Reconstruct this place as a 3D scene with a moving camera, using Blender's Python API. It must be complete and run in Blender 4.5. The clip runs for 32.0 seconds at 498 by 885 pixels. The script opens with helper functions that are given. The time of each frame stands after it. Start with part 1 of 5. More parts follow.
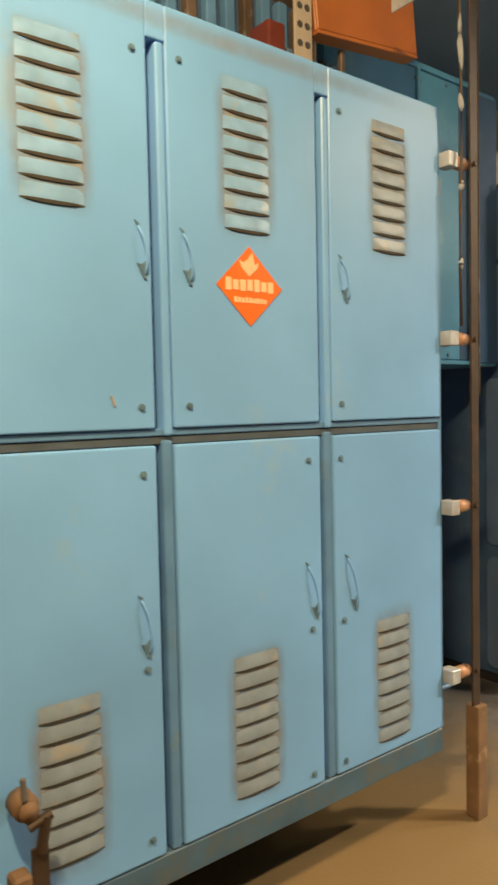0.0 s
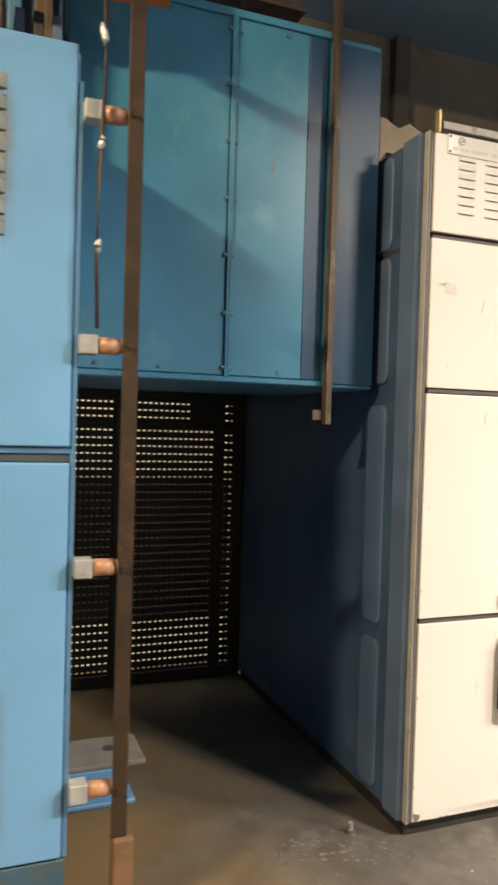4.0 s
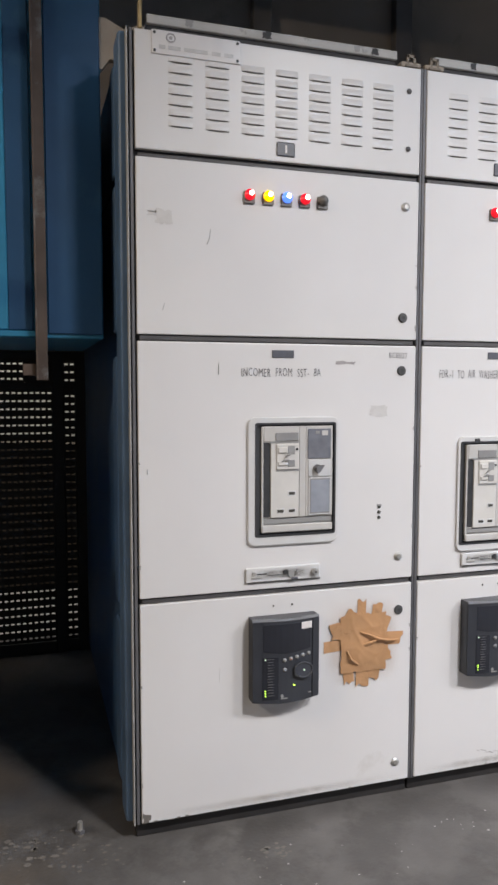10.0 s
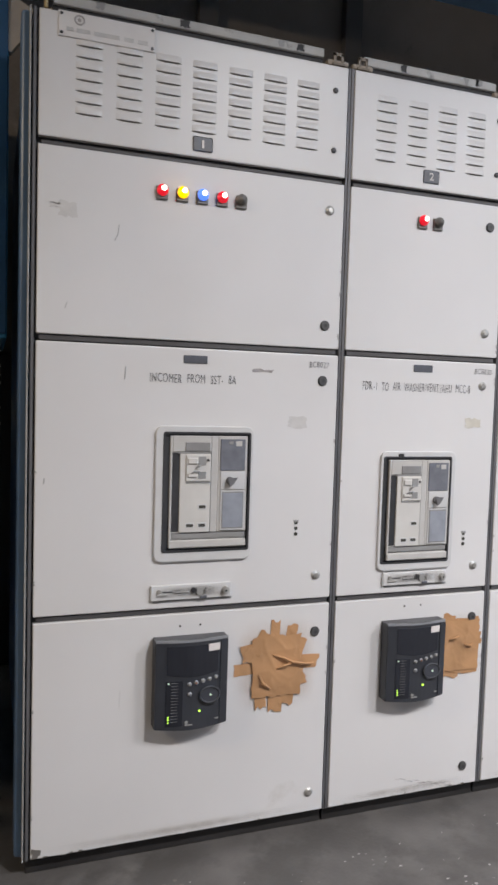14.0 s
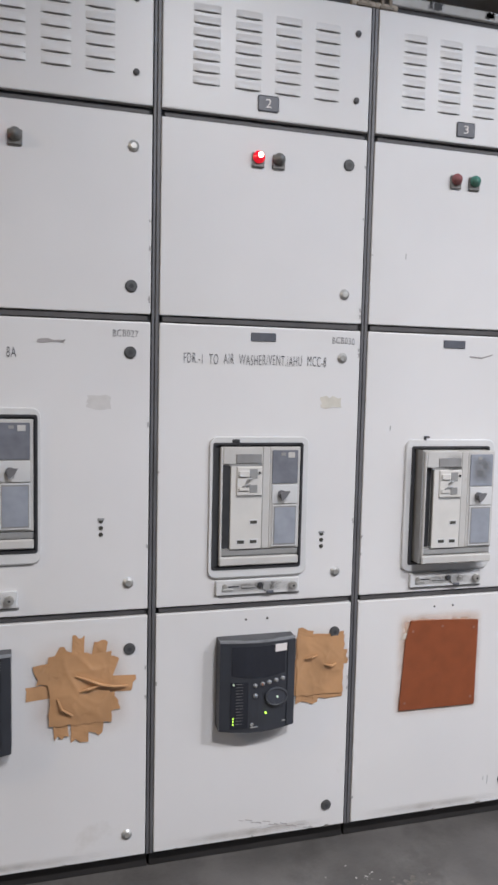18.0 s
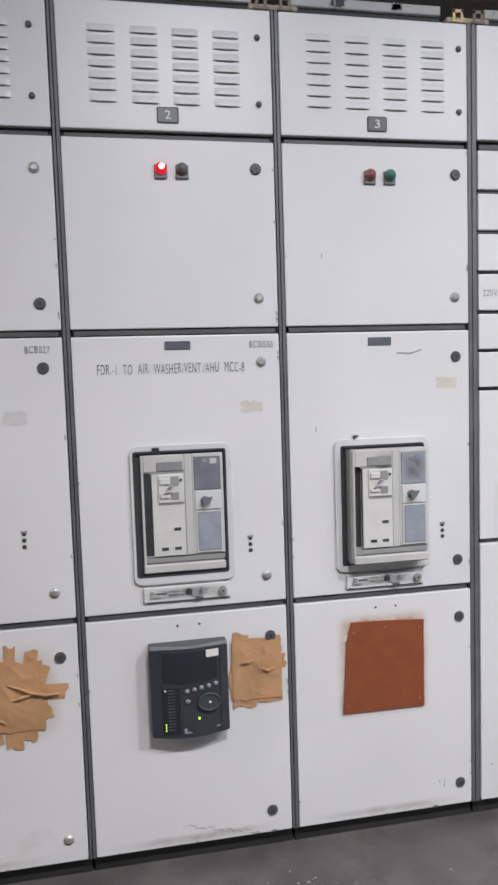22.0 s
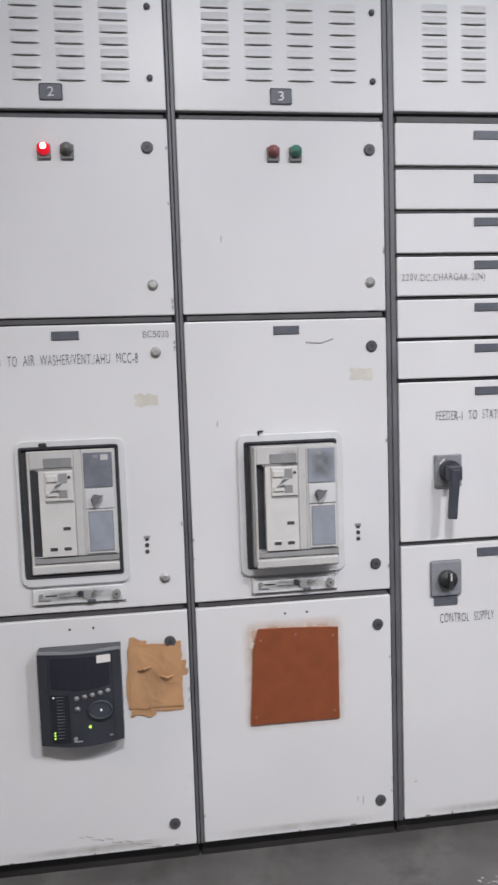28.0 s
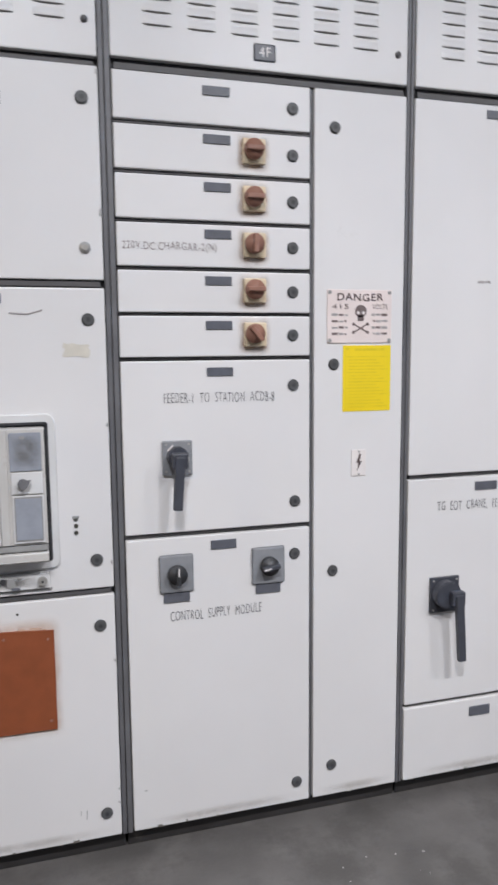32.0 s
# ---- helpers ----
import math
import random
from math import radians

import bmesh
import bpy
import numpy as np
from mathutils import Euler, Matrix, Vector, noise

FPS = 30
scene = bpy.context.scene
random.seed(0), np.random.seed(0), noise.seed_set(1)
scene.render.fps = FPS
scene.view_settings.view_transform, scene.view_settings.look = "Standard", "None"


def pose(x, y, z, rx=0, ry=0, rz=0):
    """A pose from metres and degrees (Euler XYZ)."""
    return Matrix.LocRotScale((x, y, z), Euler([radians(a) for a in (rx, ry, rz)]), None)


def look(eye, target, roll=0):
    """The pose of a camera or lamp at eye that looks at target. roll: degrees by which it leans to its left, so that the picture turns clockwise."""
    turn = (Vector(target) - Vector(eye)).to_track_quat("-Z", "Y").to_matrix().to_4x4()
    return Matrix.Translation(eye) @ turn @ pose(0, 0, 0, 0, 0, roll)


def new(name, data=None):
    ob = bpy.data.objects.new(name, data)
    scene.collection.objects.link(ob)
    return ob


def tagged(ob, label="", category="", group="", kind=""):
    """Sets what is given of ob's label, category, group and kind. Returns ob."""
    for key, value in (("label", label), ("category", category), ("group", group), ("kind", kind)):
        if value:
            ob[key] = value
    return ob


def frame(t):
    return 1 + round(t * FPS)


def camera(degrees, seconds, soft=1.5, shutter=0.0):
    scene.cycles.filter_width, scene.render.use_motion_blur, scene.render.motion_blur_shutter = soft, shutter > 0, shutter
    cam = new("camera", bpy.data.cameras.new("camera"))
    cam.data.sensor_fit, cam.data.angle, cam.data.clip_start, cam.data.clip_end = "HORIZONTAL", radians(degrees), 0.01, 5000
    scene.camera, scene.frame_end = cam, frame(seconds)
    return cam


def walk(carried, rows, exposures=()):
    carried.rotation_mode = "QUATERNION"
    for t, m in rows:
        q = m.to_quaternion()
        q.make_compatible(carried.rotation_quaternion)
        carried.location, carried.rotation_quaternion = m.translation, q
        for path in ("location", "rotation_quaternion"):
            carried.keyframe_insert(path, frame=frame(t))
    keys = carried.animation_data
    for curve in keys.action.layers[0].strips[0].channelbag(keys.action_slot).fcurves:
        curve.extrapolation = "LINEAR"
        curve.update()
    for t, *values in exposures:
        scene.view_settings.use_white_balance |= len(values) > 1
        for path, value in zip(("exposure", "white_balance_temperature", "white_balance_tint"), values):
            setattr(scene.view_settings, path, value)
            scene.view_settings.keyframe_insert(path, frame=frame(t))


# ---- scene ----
cam = camera(37.8, 32.0, soft=2.7, shutter=0.5)
PATH = [
    (0, (-2.958, -1.668, 1.326), (-1.733, -0.091, 1.224), -1.2),
    (0.5, (-2.79, -1.752, 1.338), (-1.617, -0.137, 1.217), -0.8),
    (1, (-2.615, -1.757, 1.328), (-1.468, -0.121, 1.232), -0.3),
    (1.5, (-2.419, -1.776, 1.327), (-1.318, -0.111, 1.205), -1.4),
    (2, (-2.22, -1.842, 1.328), (-1.229, -0.105, 1.261), -1.2),
    (2.5, (-2.021, -1.924, 1.339), (-1.092, -0.154, 1.27), 0.0),
    (4.5, (-1.114, -2.013, 1.341), (-0.434, -0.132, 1.288), 1.8),
    (4.7, (-1.021, -2.022, 1.345), (-0.316, -0.152, 1.266), 1.4),
    (5, (-0.943, -2.011, 1.325), (-0.193, -0.158, 1.26), 1.1),
    (5.5, (-0.74, -1.995, 1.348), (0.098, -0.18, 1.31), 1.7),
    (6, (-0.6, -1.969, 1.342), (0.251, -0.16, 1.297), 1.5),
    (6.5, (-0.468, -1.995, 1.344), (0.245, -0.129, 1.253), 2.5),
    (7, (-0.372, -2.017, 1.347), (0.259, -0.122, 1.256), 2.3),
    (7.5, (-0.334, -2.016, 1.342), (0.278, -0.114, 1.245), 1.0),
    (8, (-0.316, -2.017, 1.341), (0.279, -0.11, 1.236), 0.3),
    (8.5, (-0.317, -2.033, 1.338), (0.273, -0.125, 1.219), 0.2),
    (9, (-0.306, -2.022, 1.34), (0.275, -0.113, 1.193), -0.0),
    (9.5, (-0.298, -2.022, 1.342), (0.279, -0.113, 1.187), -0.2),
    (10, (-0.293, -2.038, 1.336), (0.291, -0.131, 1.181), 0.1),
    (10.5, (-0.288, -2.044, 1.336), (0.301, -0.139, 1.182), -0.1),
    (11, (-0.288, -2.05, 1.333), (0.299, -0.144, 1.178), -0.2),
    (11.5, (-0.282, -2.059, 1.333), (0.323, -0.158, 1.187), -0.1),
    (12, (-0.267, -2.068, 1.332), (0.35, -0.171, 1.198), 0.2),
    (12.5, (-0.247, -2.072, 1.336), (0.414, -0.191, 1.182), 0.4),
    (13, (-0.217, -2.072, 1.332), (0.514, -0.219, 1.153), -0.1),
    (13.5, (-0.181, -2.039, 1.324), (0.539, -0.183, 1.13), -0.3),
    (14, (-0.1, -1.978, 1.331), (0.567, -0.096, 1.205), 1.7),
    (14.5, (-0.019, -1.945, 1.324), (0.674, -0.075, 1.174), 0.7),
    (15, (0.105, -1.951, 1.324), (0.755, -0.065, 1.173), -0.2),
    (15.5, (0.235, -1.979, 1.334), (0.838, -0.078, 1.175), 0.9),
    (17.5, (0.541, -1.895, 1.323), (1.089, 0.021, 1.162), 1.6),
    (18, (0.625, -1.837, 1.327), (1.162, 0.081, 1.151), 1.3),
    (18.5, (0.682, -1.821, 1.316), (1.191, 0.101, 1.1), 0.3),
    (19, (0.77, -1.846, 1.322), (1.206, 0.095, 1.114), 0.5),
    (19.5, (0.831, -1.874, 1.325), (1.236, 0.074, 1.128), -0.2),
    (20, (0.874, -1.897, 1.33), (1.237, 0.061, 1.146), -0.8),
    (20.5, (0.897, -1.915, 1.328), (1.27, 0.042, 1.158), -0.4),
    (21, (0.937, -1.924, 1.334), (1.303, 0.035, 1.16), -0.8),
    (21.5, (0.963, -1.922, 1.334), (1.343, 0.034, 1.163), -1.2),
    (22, (0.983, -1.931, 1.33), (1.361, 0.027, 1.167), -1.8),
    (22.5, (1.008, -1.921, 1.322), (1.391, 0.033, 1.137), -2.0),
    (23, (1.034, -1.902, 1.32), (1.435, 0.046, 1.118), -2.0),
    (23.5, (1.068, -1.869, 1.321), (1.431, 0.09, 1.14), -1.1),
    (24, (1.139, -1.816, 1.333), (1.439, 0.153, 1.158), 0.2),
    (24.5, (1.209, -1.796, 1.328), (1.553, 0.164, 1.133), -0.5),
    (25, (1.286, -1.808, 1.32), (1.574, 0.16, 1.103), -0.1),
    (25.5, (1.343, -1.832, 1.332), (1.59, 0.141, 1.122), 0.2),
    (27.5, (1.361, -1.861, 1.317), (1.588, 0.117, 1.122), -1.6),
    (28, (1.383, -1.881, 1.32), (1.639, 0.094, 1.137), -1.9),
    (28.5, (1.41, -1.892, 1.322), (1.722, 0.075, 1.141), -2.2),
    (29, (1.447, -1.909, 1.324), (1.806, 0.052, 1.159), -2.4),
    (29.5, (1.467, -1.927, 1.32), (1.85, 0.03, 1.162), -2.5),
    (30, (1.509, -1.935, 1.325), (1.907, 0.018, 1.156), -2.6),
    (30.5, (1.552, -1.921, 1.322), (1.989, 0.021, 1.136), -2.5),
    (31, (1.632, -1.875, 1.305), (2.12, 0.054, 1.104), -1.3),
    (31.5, (1.74, -1.813, 1.308), (2.282, 0.101, 1.1), 1.5),
    (32, (1.84, -1.789, 1.311), (2.392, 0.117, 1.06), -0.5),
]
EXPOSURES = [
    (0.0, 0.72, 11500, 10), (1.0, 0.72, 12000, 10), (2.0, 0.77, 12900, 10), (2.5, 0.83, 13100, 10), (4.5, 0.9, 7900, 10), (5.0, 0.76, 7050, 10), (5.6, 0.3, 6850, 10),
    (6.0, 0.03, 6720, 10), (7.0, 0.03, 6680, 10), (11.0, 0.03, 6640, 10), (13.0, -0.12, 6680, 10), (15.0, -0.26, 6580, 10), (18.0, -0.33, 6480, 10), (25.0, -0.36, 6470, 10), (32.0, -0.43, 6490, 10),
]
walk(cam, [(t, look(eye, target, roll)) for t, eye, target, roll in PATH], EXPOSURES)

# ---- light ----
world = bpy.data.worlds.new("world")
world.use_nodes = True
world.node_tree.nodes["Background"].inputs[0].default_value = (0.05, 0.06, 0.08, 1)
world.node_tree.nodes["Background"].inputs[1].default_value = 0.1
scene.world = world


def lamp(name, at, aim, power, colour, sx, sy, spread=180):
    data = bpy.data.lights.new(name, "AREA")
    data.shape, data.size, data.size_y = "RECTANGLE", sx, sy
    data.energy, data.color = power, colour
    data.spread = radians(spread)
    ob = new(name, data)
    ob.matrix_world = look(at, aim)
    return ob


lamp("ceiling_lamp_main", (1.54, -2.65, 3.5), (1.54, -2.35, 0), 115, (1.0, 0.98, 0.99), 0.5, 0.12, 142)
lamp("ceiling_lamp_second", (3.35, -2.65, 3.5), (3.35, -2.3, 0), 106, (1.0, 0.98, 0.99), 0.6, 0.12, 142)
lamp("ceiling_lamp_far", (5.0, -2.65, 3.5), (5.0, -2.25, 0), 78, (1.0, 0.975, 0.985), 0.6, 0.12, 150)
lamp("ceiling_lamp_transformer", (-3.17, -1.66, 3.2), (-1.9, -0.6, 0.5), 68, (1.0, 0.83, 0.63), 0.3, 0.08)
# added up-lights below the tubes stand in for their light on the ceiling
for lx in (1.54, 3.35):
    lamp("ceiling_lamp_upper_side", (lx, -2.65, 3.3), (lx, -2.65, 3.6), 20, (1.0, 0.985, 1.0), 0.5, 0.08)
lamp("back_room_lamp", (-0.8, 2.5, 2.9), (-0.8, 3.0, 0), 48, (1.0, 0.97, 0.92), 1.0, 0.3)

# ---- materials ----


def mat(name, colour, rough=0.5, metal=0.0, var=0.12, scale=6.0, bump=0.05, fine=250.0, stain=None, stain_at=0.62, stain_scale=3.0, spec=0.5):
    m = bpy.data.materials.new(name)
    m.use_nodes = True
    nt = m.node_tree
    n, link = nt.nodes, nt.links.new
    b = n["Principled BSDF"]
    b.inputs["Roughness"].default_value = rough
    b.inputs["Metallic"].default_value = metal
    b.inputs["Specular IOR Level"].default_value = spec
    geo = n.new("ShaderNodeNewGeometry")
    info = n.new("ShaderNodeObjectInfo")
    big = n.new("ShaderNodeTexNoise")
    big.inputs["Scale"].default_value, big.inputs["Detail"].default_value = scale, 6
    small = n.new("ShaderNodeTexNoise")
    small.inputs["Scale"].default_value, small.inputs["Detail"].default_value = fine, 3
    link(geo.outputs["Position"], big.inputs["Vector"])
    link(geo.outputs["Position"], small.inputs["Vector"])
    ramp = n.new("ShaderNodeValToRGB")
    lo = [c * (1 - var) for c in colour]
    hi = [min(1, c * (1 + var)) for c in colour]
    ramp.color_ramp.elements[0].position, ramp.color_ramp.elements[1].position = 0.3, 0.7
    ramp.color_ramp.elements[0].color, ramp.color_ramp.elements[1].color = (*lo, 1), (*hi, 1)
    link(big.outputs["Fac"], ramp.inputs["Fac"])
    out = ramp.outputs["Color"]
    if stain:
        sn = n.new("ShaderNodeTexNoise")
        sn.inputs["Scale"].default_value, sn.inputs["Detail"].default_value = stain_scale, 9
        sn.inputs["Roughness"].default_value = 0.68
        link(geo.outputs["Position"], sn.inputs["Vector"])
        sr = n.new("ShaderNodeValToRGB")
        sr.color_ramp.elements[0].position, sr.color_ramp.elements[1].position = stain_at, stain_at + 0.12
        link(sn.outputs["Fac"], sr.inputs["Fac"])
        mix = n.new("ShaderNodeMix")
        mix.data_type = "RGBA"
        link(sr.outputs["Color"], mix.inputs[0])
        link(out, mix.inputs[6])
        mix.inputs[7].default_value = (*stain, 1)
        out = mix.outputs[2]
    hsv = n.new("ShaderNodeHueSaturation")
    mr = n.new("ShaderNodeMapRange")
    mr.inputs["To Min"].default_value, mr.inputs["To Max"].default_value = 1 - var * 0.25, 1 + var * 0.25
    link(info.outputs["Random"], mr.inputs["Value"])
    link(mr.outputs["Result"], hsv.inputs["Value"])
    link(out, hsv.inputs["Color"])
    link(hsv.outputs["Color"], b.inputs["Base Color"])
    rr = n.new("ShaderNodeMapRange")
    rr.inputs["To Min"].default_value, rr.inputs["To Max"].default_value = max(0.02, rough - 0.1), min(1, rough + 0.1)
    link(big.outputs["Fac"], rr.inputs["Value"])
    link(rr.outputs["Result"], b.inputs["Roughness"])
    if bump:
        bp = n.new("ShaderNodeBump")
        bp.inputs["Strength"].default_value, bp.inputs["Distance"].default_value = bump, 0.002
        link(small.outputs["Fac"], bp.inputs["Height"])
        link(bp.outputs["Normal"], b.inputs["Normal"])
    return m


def glow(name, colour, strength):
    m = mat(name, colour, 0.25, var=0.03)
    b = m.node_tree.nodes["Principled BSDF"]
    b.inputs["Emission Color"].default_value = (*colour, 1)
    b.inputs["Emission Strength"].default_value = strength
    return m


WHITE = mat("off_white_enamel", (0.66, 0.65, 0.655), 0.38, var=0.035, scale=2.2, bump=0.06, fine=420, stain=(0.56, 0.54, 0.52), stain_at=0.66, stain_scale=2.2)
BEZEL = mat("light_grey_plastic", (0.585, 0.585, 0.59), 0.4, var=0.05, scale=9)
FACE = mat("breaker_grey_plastic", (0.50, 0.488, 0.475), 0.45, var=0.06, scale=14, stain=(0.43, 0.40, 0.37), stain_at=0.62, stain_scale=14)
CREAM = mat("breaker_cream_plastic", (0.59, 0.575, 0.555), 0.45, var=0.05, scale=18)
RATING = mat("grey_rating_plastic", (0.235, 0.232, 0.235), 0.5, var=0.1, scale=24)
SELECTOR = mat("dark_grey_selector", (0.14, 0.14, 0.15), 0.5, var=0.15, scale=24)
MIDGREY = mat("mid_grey_plastic", (0.27, 0.27, 0.27), 0.5, var=0.08, scale=20)
STEEL = mat("dull_steel", (0.46, 0.45, 0.43), 0.42, 0.6, var=0.15, scale=30)
BRIGHT = mat("polished_lock_steel", (0.55, 0.55, 0.55), 0.42, 0.5, var=0.08, scale=60)
LOCKGREY = mat("dark_grey_lock_plastic", (0.075, 0.076, 0.08), 0.5, var=0.15, scale=40)
BLACK = mat("black_plastic", (0.035, 0.036, 0.04), 0.45, var=0.2, scale=30)
TRGAP = mat("dark_blue_gap_rail", (0.055, 0.08, 0.10), 0.7, var=0.2, scale=12)
GAP = mat("dark_gasket", (0.045, 0.046, 0.05), 0.75, var=0.2, scale=12)
RAILDARK = mat("dark_rail_steel", (0.075, 0.072, 0.075), 0.55, 0.1, var=0.2, scale=9, stain=(0.11, 0.10, 0.095), stain_at=0.6, stain_scale=9)
RAIL = mat("grey_frame_steel", (0.125, 0.125, 0.134), 0.5, 0.2, var=0.18, scale=7, stain=(0.17, 0.163, 0.155), stain_at=0.62, stain_scale=9)
PLINTH = mat("black_plinth_paint", (0.022, 0.020, 0.020), 0.55, var=0.3, scale=7, stain=(0.06, 0.052, 0.045), stain_at=0.64, stain_scale=9)
RELAY = mat("charcoal_relay_plastic", (0.034, 0.037, 0.046), 0.34, var=0.12, scale=12, bump=0.08, fine=700)
GLOSSDARK = mat("glossy_dark_rim_plastic", (0.06, 0.064, 0.075), 0.14, var=0.08, scale=30, bump=0.0)
DIAL = mat("glossy_dial_plastic", (0.050, 0.054, 0.068), 0.2, var=0.1, scale=30, bump=0.0)
RELAYDARK = mat("relay_screen", (0.020, 0.022, 0.030), 0.22, var=0.1, scale=9, bump=0.0)
EDGEBLUE = mat("blue_corner_enamel", (0.10, 0.165, 0.27), 0.34, var=0.18, scale=5, stain=(0.13, 0.22, 0.33), stain_at=0.6, stain_scale=6)
COVERBLUE = mat("faded_blue_cover_enamel", (0.085, 0.155, 0.27), 0.4, var=0.18, scale=4, stain=(0.11, 0.15, 0.21), stain_at=0.58, stain_scale=6)
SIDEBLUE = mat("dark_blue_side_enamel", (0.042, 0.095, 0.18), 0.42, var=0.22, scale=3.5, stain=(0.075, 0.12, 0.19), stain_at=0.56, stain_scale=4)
DUCTBLUE = mat("blue_bus_duct_enamel", (0.040, 0.240, 0.415), 0.34, var=0.22, scale=2.6, bump=0.1, fine=120, stain=(0.085, 0.29, 0.42), stain_at=0.55, stain_scale=2.9)
# duct blue with the shade near the switchgear put into the colour
SHADEBLUE = mat("duct_blue_with_shade", (0.016, 0.068, 0.155), 0.42, var=0.25, scale=2.6, stain=(0.03, 0.09, 0.165), stain_at=0.56, stain_scale=3)
TRBLUE = mat("light_blue_transformer_enamel", (0.135, 0.385, 0.735), 0.42, var=0.12, scale=1.9, bump=0.1, fine=160, stain=(0.22, 0.41, 0.62), stain_at=0.60, stain_scale=2.6)
BASEBLUE = mat("dirty_blue_base_enamel", (0.045, 0.12, 0.195), 0.55, var=0.25, scale=7, stain=(0.075, 0.115, 0.14), stain_at=0.5, stain_scale=9)
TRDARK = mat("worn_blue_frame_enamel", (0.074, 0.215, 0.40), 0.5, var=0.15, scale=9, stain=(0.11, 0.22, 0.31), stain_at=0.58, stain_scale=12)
# dark tones that paint the shade inside louvre mouths and small holes
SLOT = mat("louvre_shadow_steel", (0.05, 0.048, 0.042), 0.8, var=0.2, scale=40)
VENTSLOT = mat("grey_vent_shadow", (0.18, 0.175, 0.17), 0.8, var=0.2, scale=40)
BOLTBLUE = mat("painted_bolt_steel", (0.10, 0.20, 0.28), 0.5, 0.2, var=0.25, scale=60)
DUSTY = mat("dusty_louvre_enamel", (0.165, 0.35, 0.57), 0.36, var=0.14, scale=22, stain=(0.23, 0.32, 0.40), stain_at=0.54, stain_scale=10)
DUSTIER = mat("tan_dusted_louvre_enamel", (0.185, 0.255, 0.32), 0.42, var=0.14, scale=22, stain=(0.27, 0.27, 0.25), stain_at=0.54, stain_scale=10)
TAPE = mat("brown_packing_tape", (0.47, 0.265, 0.135), 0.18, var=0.14, scale=10, bump=0.15, fine=60, stain=(0.34, 0.165, 0.075), stain_at=0.62, stain_scale=9)
RUSTPLATE = mat("red_brown_insulating_sheet", (0.235, 0.062, 0.022), 0.5, var=0.1, scale=22, bump=0.1, fine=90, stain=(0.18, 0.054, 0.018), stain_at=0.6, stain_scale=7)
OLDTAPE = mat("old_masking_tape", (0.555, 0.525, 0.465), 0.6, var=0.08, scale=40)
GHOST = mat("faded_glue_mark", (0.575, 0.56, 0.555), 0.55, var=0.06, scale=40)
SCRATCH = mat("pencil_scratch", (0.30, 0.30, 0.30), 0.6, var=0.2, scale=60)
LABEL = mat("engraved_dark_label", (0.095, 0.10, 0.12), 0.4, var=0.12, scale=40)
INK = mat("black_marker_ink", (0.075, 0.075, 0.085), 0.6, var=0.3, scale=90)
SIGNPINK = mat("pinkish_sign_enamel", (0.70, 0.615, 0.595), 0.4, var=0.05, scale=14)
PAPER = mat("white_sign_enamel", (0.70, 0.66, 0.65), 0.4, var=0.04, scale=12)
FAINT = mat("faint_grey_print", (0.50, 0.49, 0.49), 0.4, var=0.1, scale=60)
DARKPRINT = mat("brown_black_print", (0.09, 0.062, 0.062), 0.6, var=0.2, scale=60)
PRINT = mat("dark_grey_print", (0.15, 0.115, 0.115), 0.6, var=0.2, scale=60)
PALEINK = mat("faded_grey_print", (0.33, 0.31, 0.31), 0.6, var=0.15, scale=60)
YELLOW = mat("yellow_notice_paper", (0.77, 0.575, 0.003), 0.6, var=0.06, scale=7)
YELLOWINK = mat("yellow_notice_print", (0.66, 0.50, 0.004), 0.6, var=0.1, scale=60)
ORANGE = mat("orange_warning_sticker", (0.78, 0.15, 0.025), 0.35, var=0.07, scale=16)
ORANGEPRINT = mat("pale_orange_print", (0.86, 0.52, 0.33), 0.35, var=0.06, scale=30)
KNOBBROWN = mat("red_brown_knob_plastic", (0.26, 0.13, 0.095), 0.45, var=0.12, scale=30)
KNOBPLATE = mat("yellowed_switch_plate", (0.62, 0.52, 0.37), 0.45, var=0.1, scale=30, stain=(0.55, 0.38, 0.24), stain_at=0.58, stain_scale=40)
SWPLATE = mat("grey_switch_plate", (0.225, 0.232, 0.25), 0.42, var=0.1, scale=30)
NAVY = mat("dark_navy_handle_plastic", (0.046, 0.049, 0.063), 0.4, var=0.15, scale=30)
WINDOWGREY = mat("smoky_inspection_window", (0.165, 0.172, 0.20), 0.22, var=0.14, scale=30, bump=0.0)
PALEWINDOW = mat("blue_grey_window", (0.285, 0.305, 0.35), 0.2, var=0.1, scale=30, bump=0.0)
EARTHBAR = mat("brown_earth_strip", (0.052, 0.034, 0.025), 0.5, 0.3, var=0.25, scale=14, stain=(0.10, 0.06, 0.035), stain_at=0.58, stain_scale=12)
RUSTY = mat("rusted_angle_iron", (0.13, 0.095, 0.075), 0.55, 0.3, var=0.25, scale=9, stain=(0.25, 0.235, 0.22), stain_at=0.56, stain_scale=10)
INSUL = mat("salmon_insulator_resin", (0.46, 0.25, 0.17), 0.4, var=0.12, scale=30)
BRACKET = mat("galvanised_bracket", (0.42, 0.46, 0.50), 0.45, 0.3, var=0.2, scale=22, stain=(0.35, 0.27, 0.2), stain_at=0.6, stain_scale=24)
WOODPOST = mat("dusty_brown_post", (0.17, 0.10, 0.06), 0.75, var=0.2, scale=16, stain=(0.33, 0.23, 0.15), stain_at=0.56, stain_scale=12)
BEAM = mat("orange_primer_steel", (0.42, 0.125, 0.03), 0.55, var=0.15, scale=5, stain=(0.24, 0.10, 0.05), stain_at=0.6, stain_scale=4)
REDBLOCK = mat("dull_red_plastic", (0.15, 0.03, 0.022), 0.5, var=0.2, scale=12)
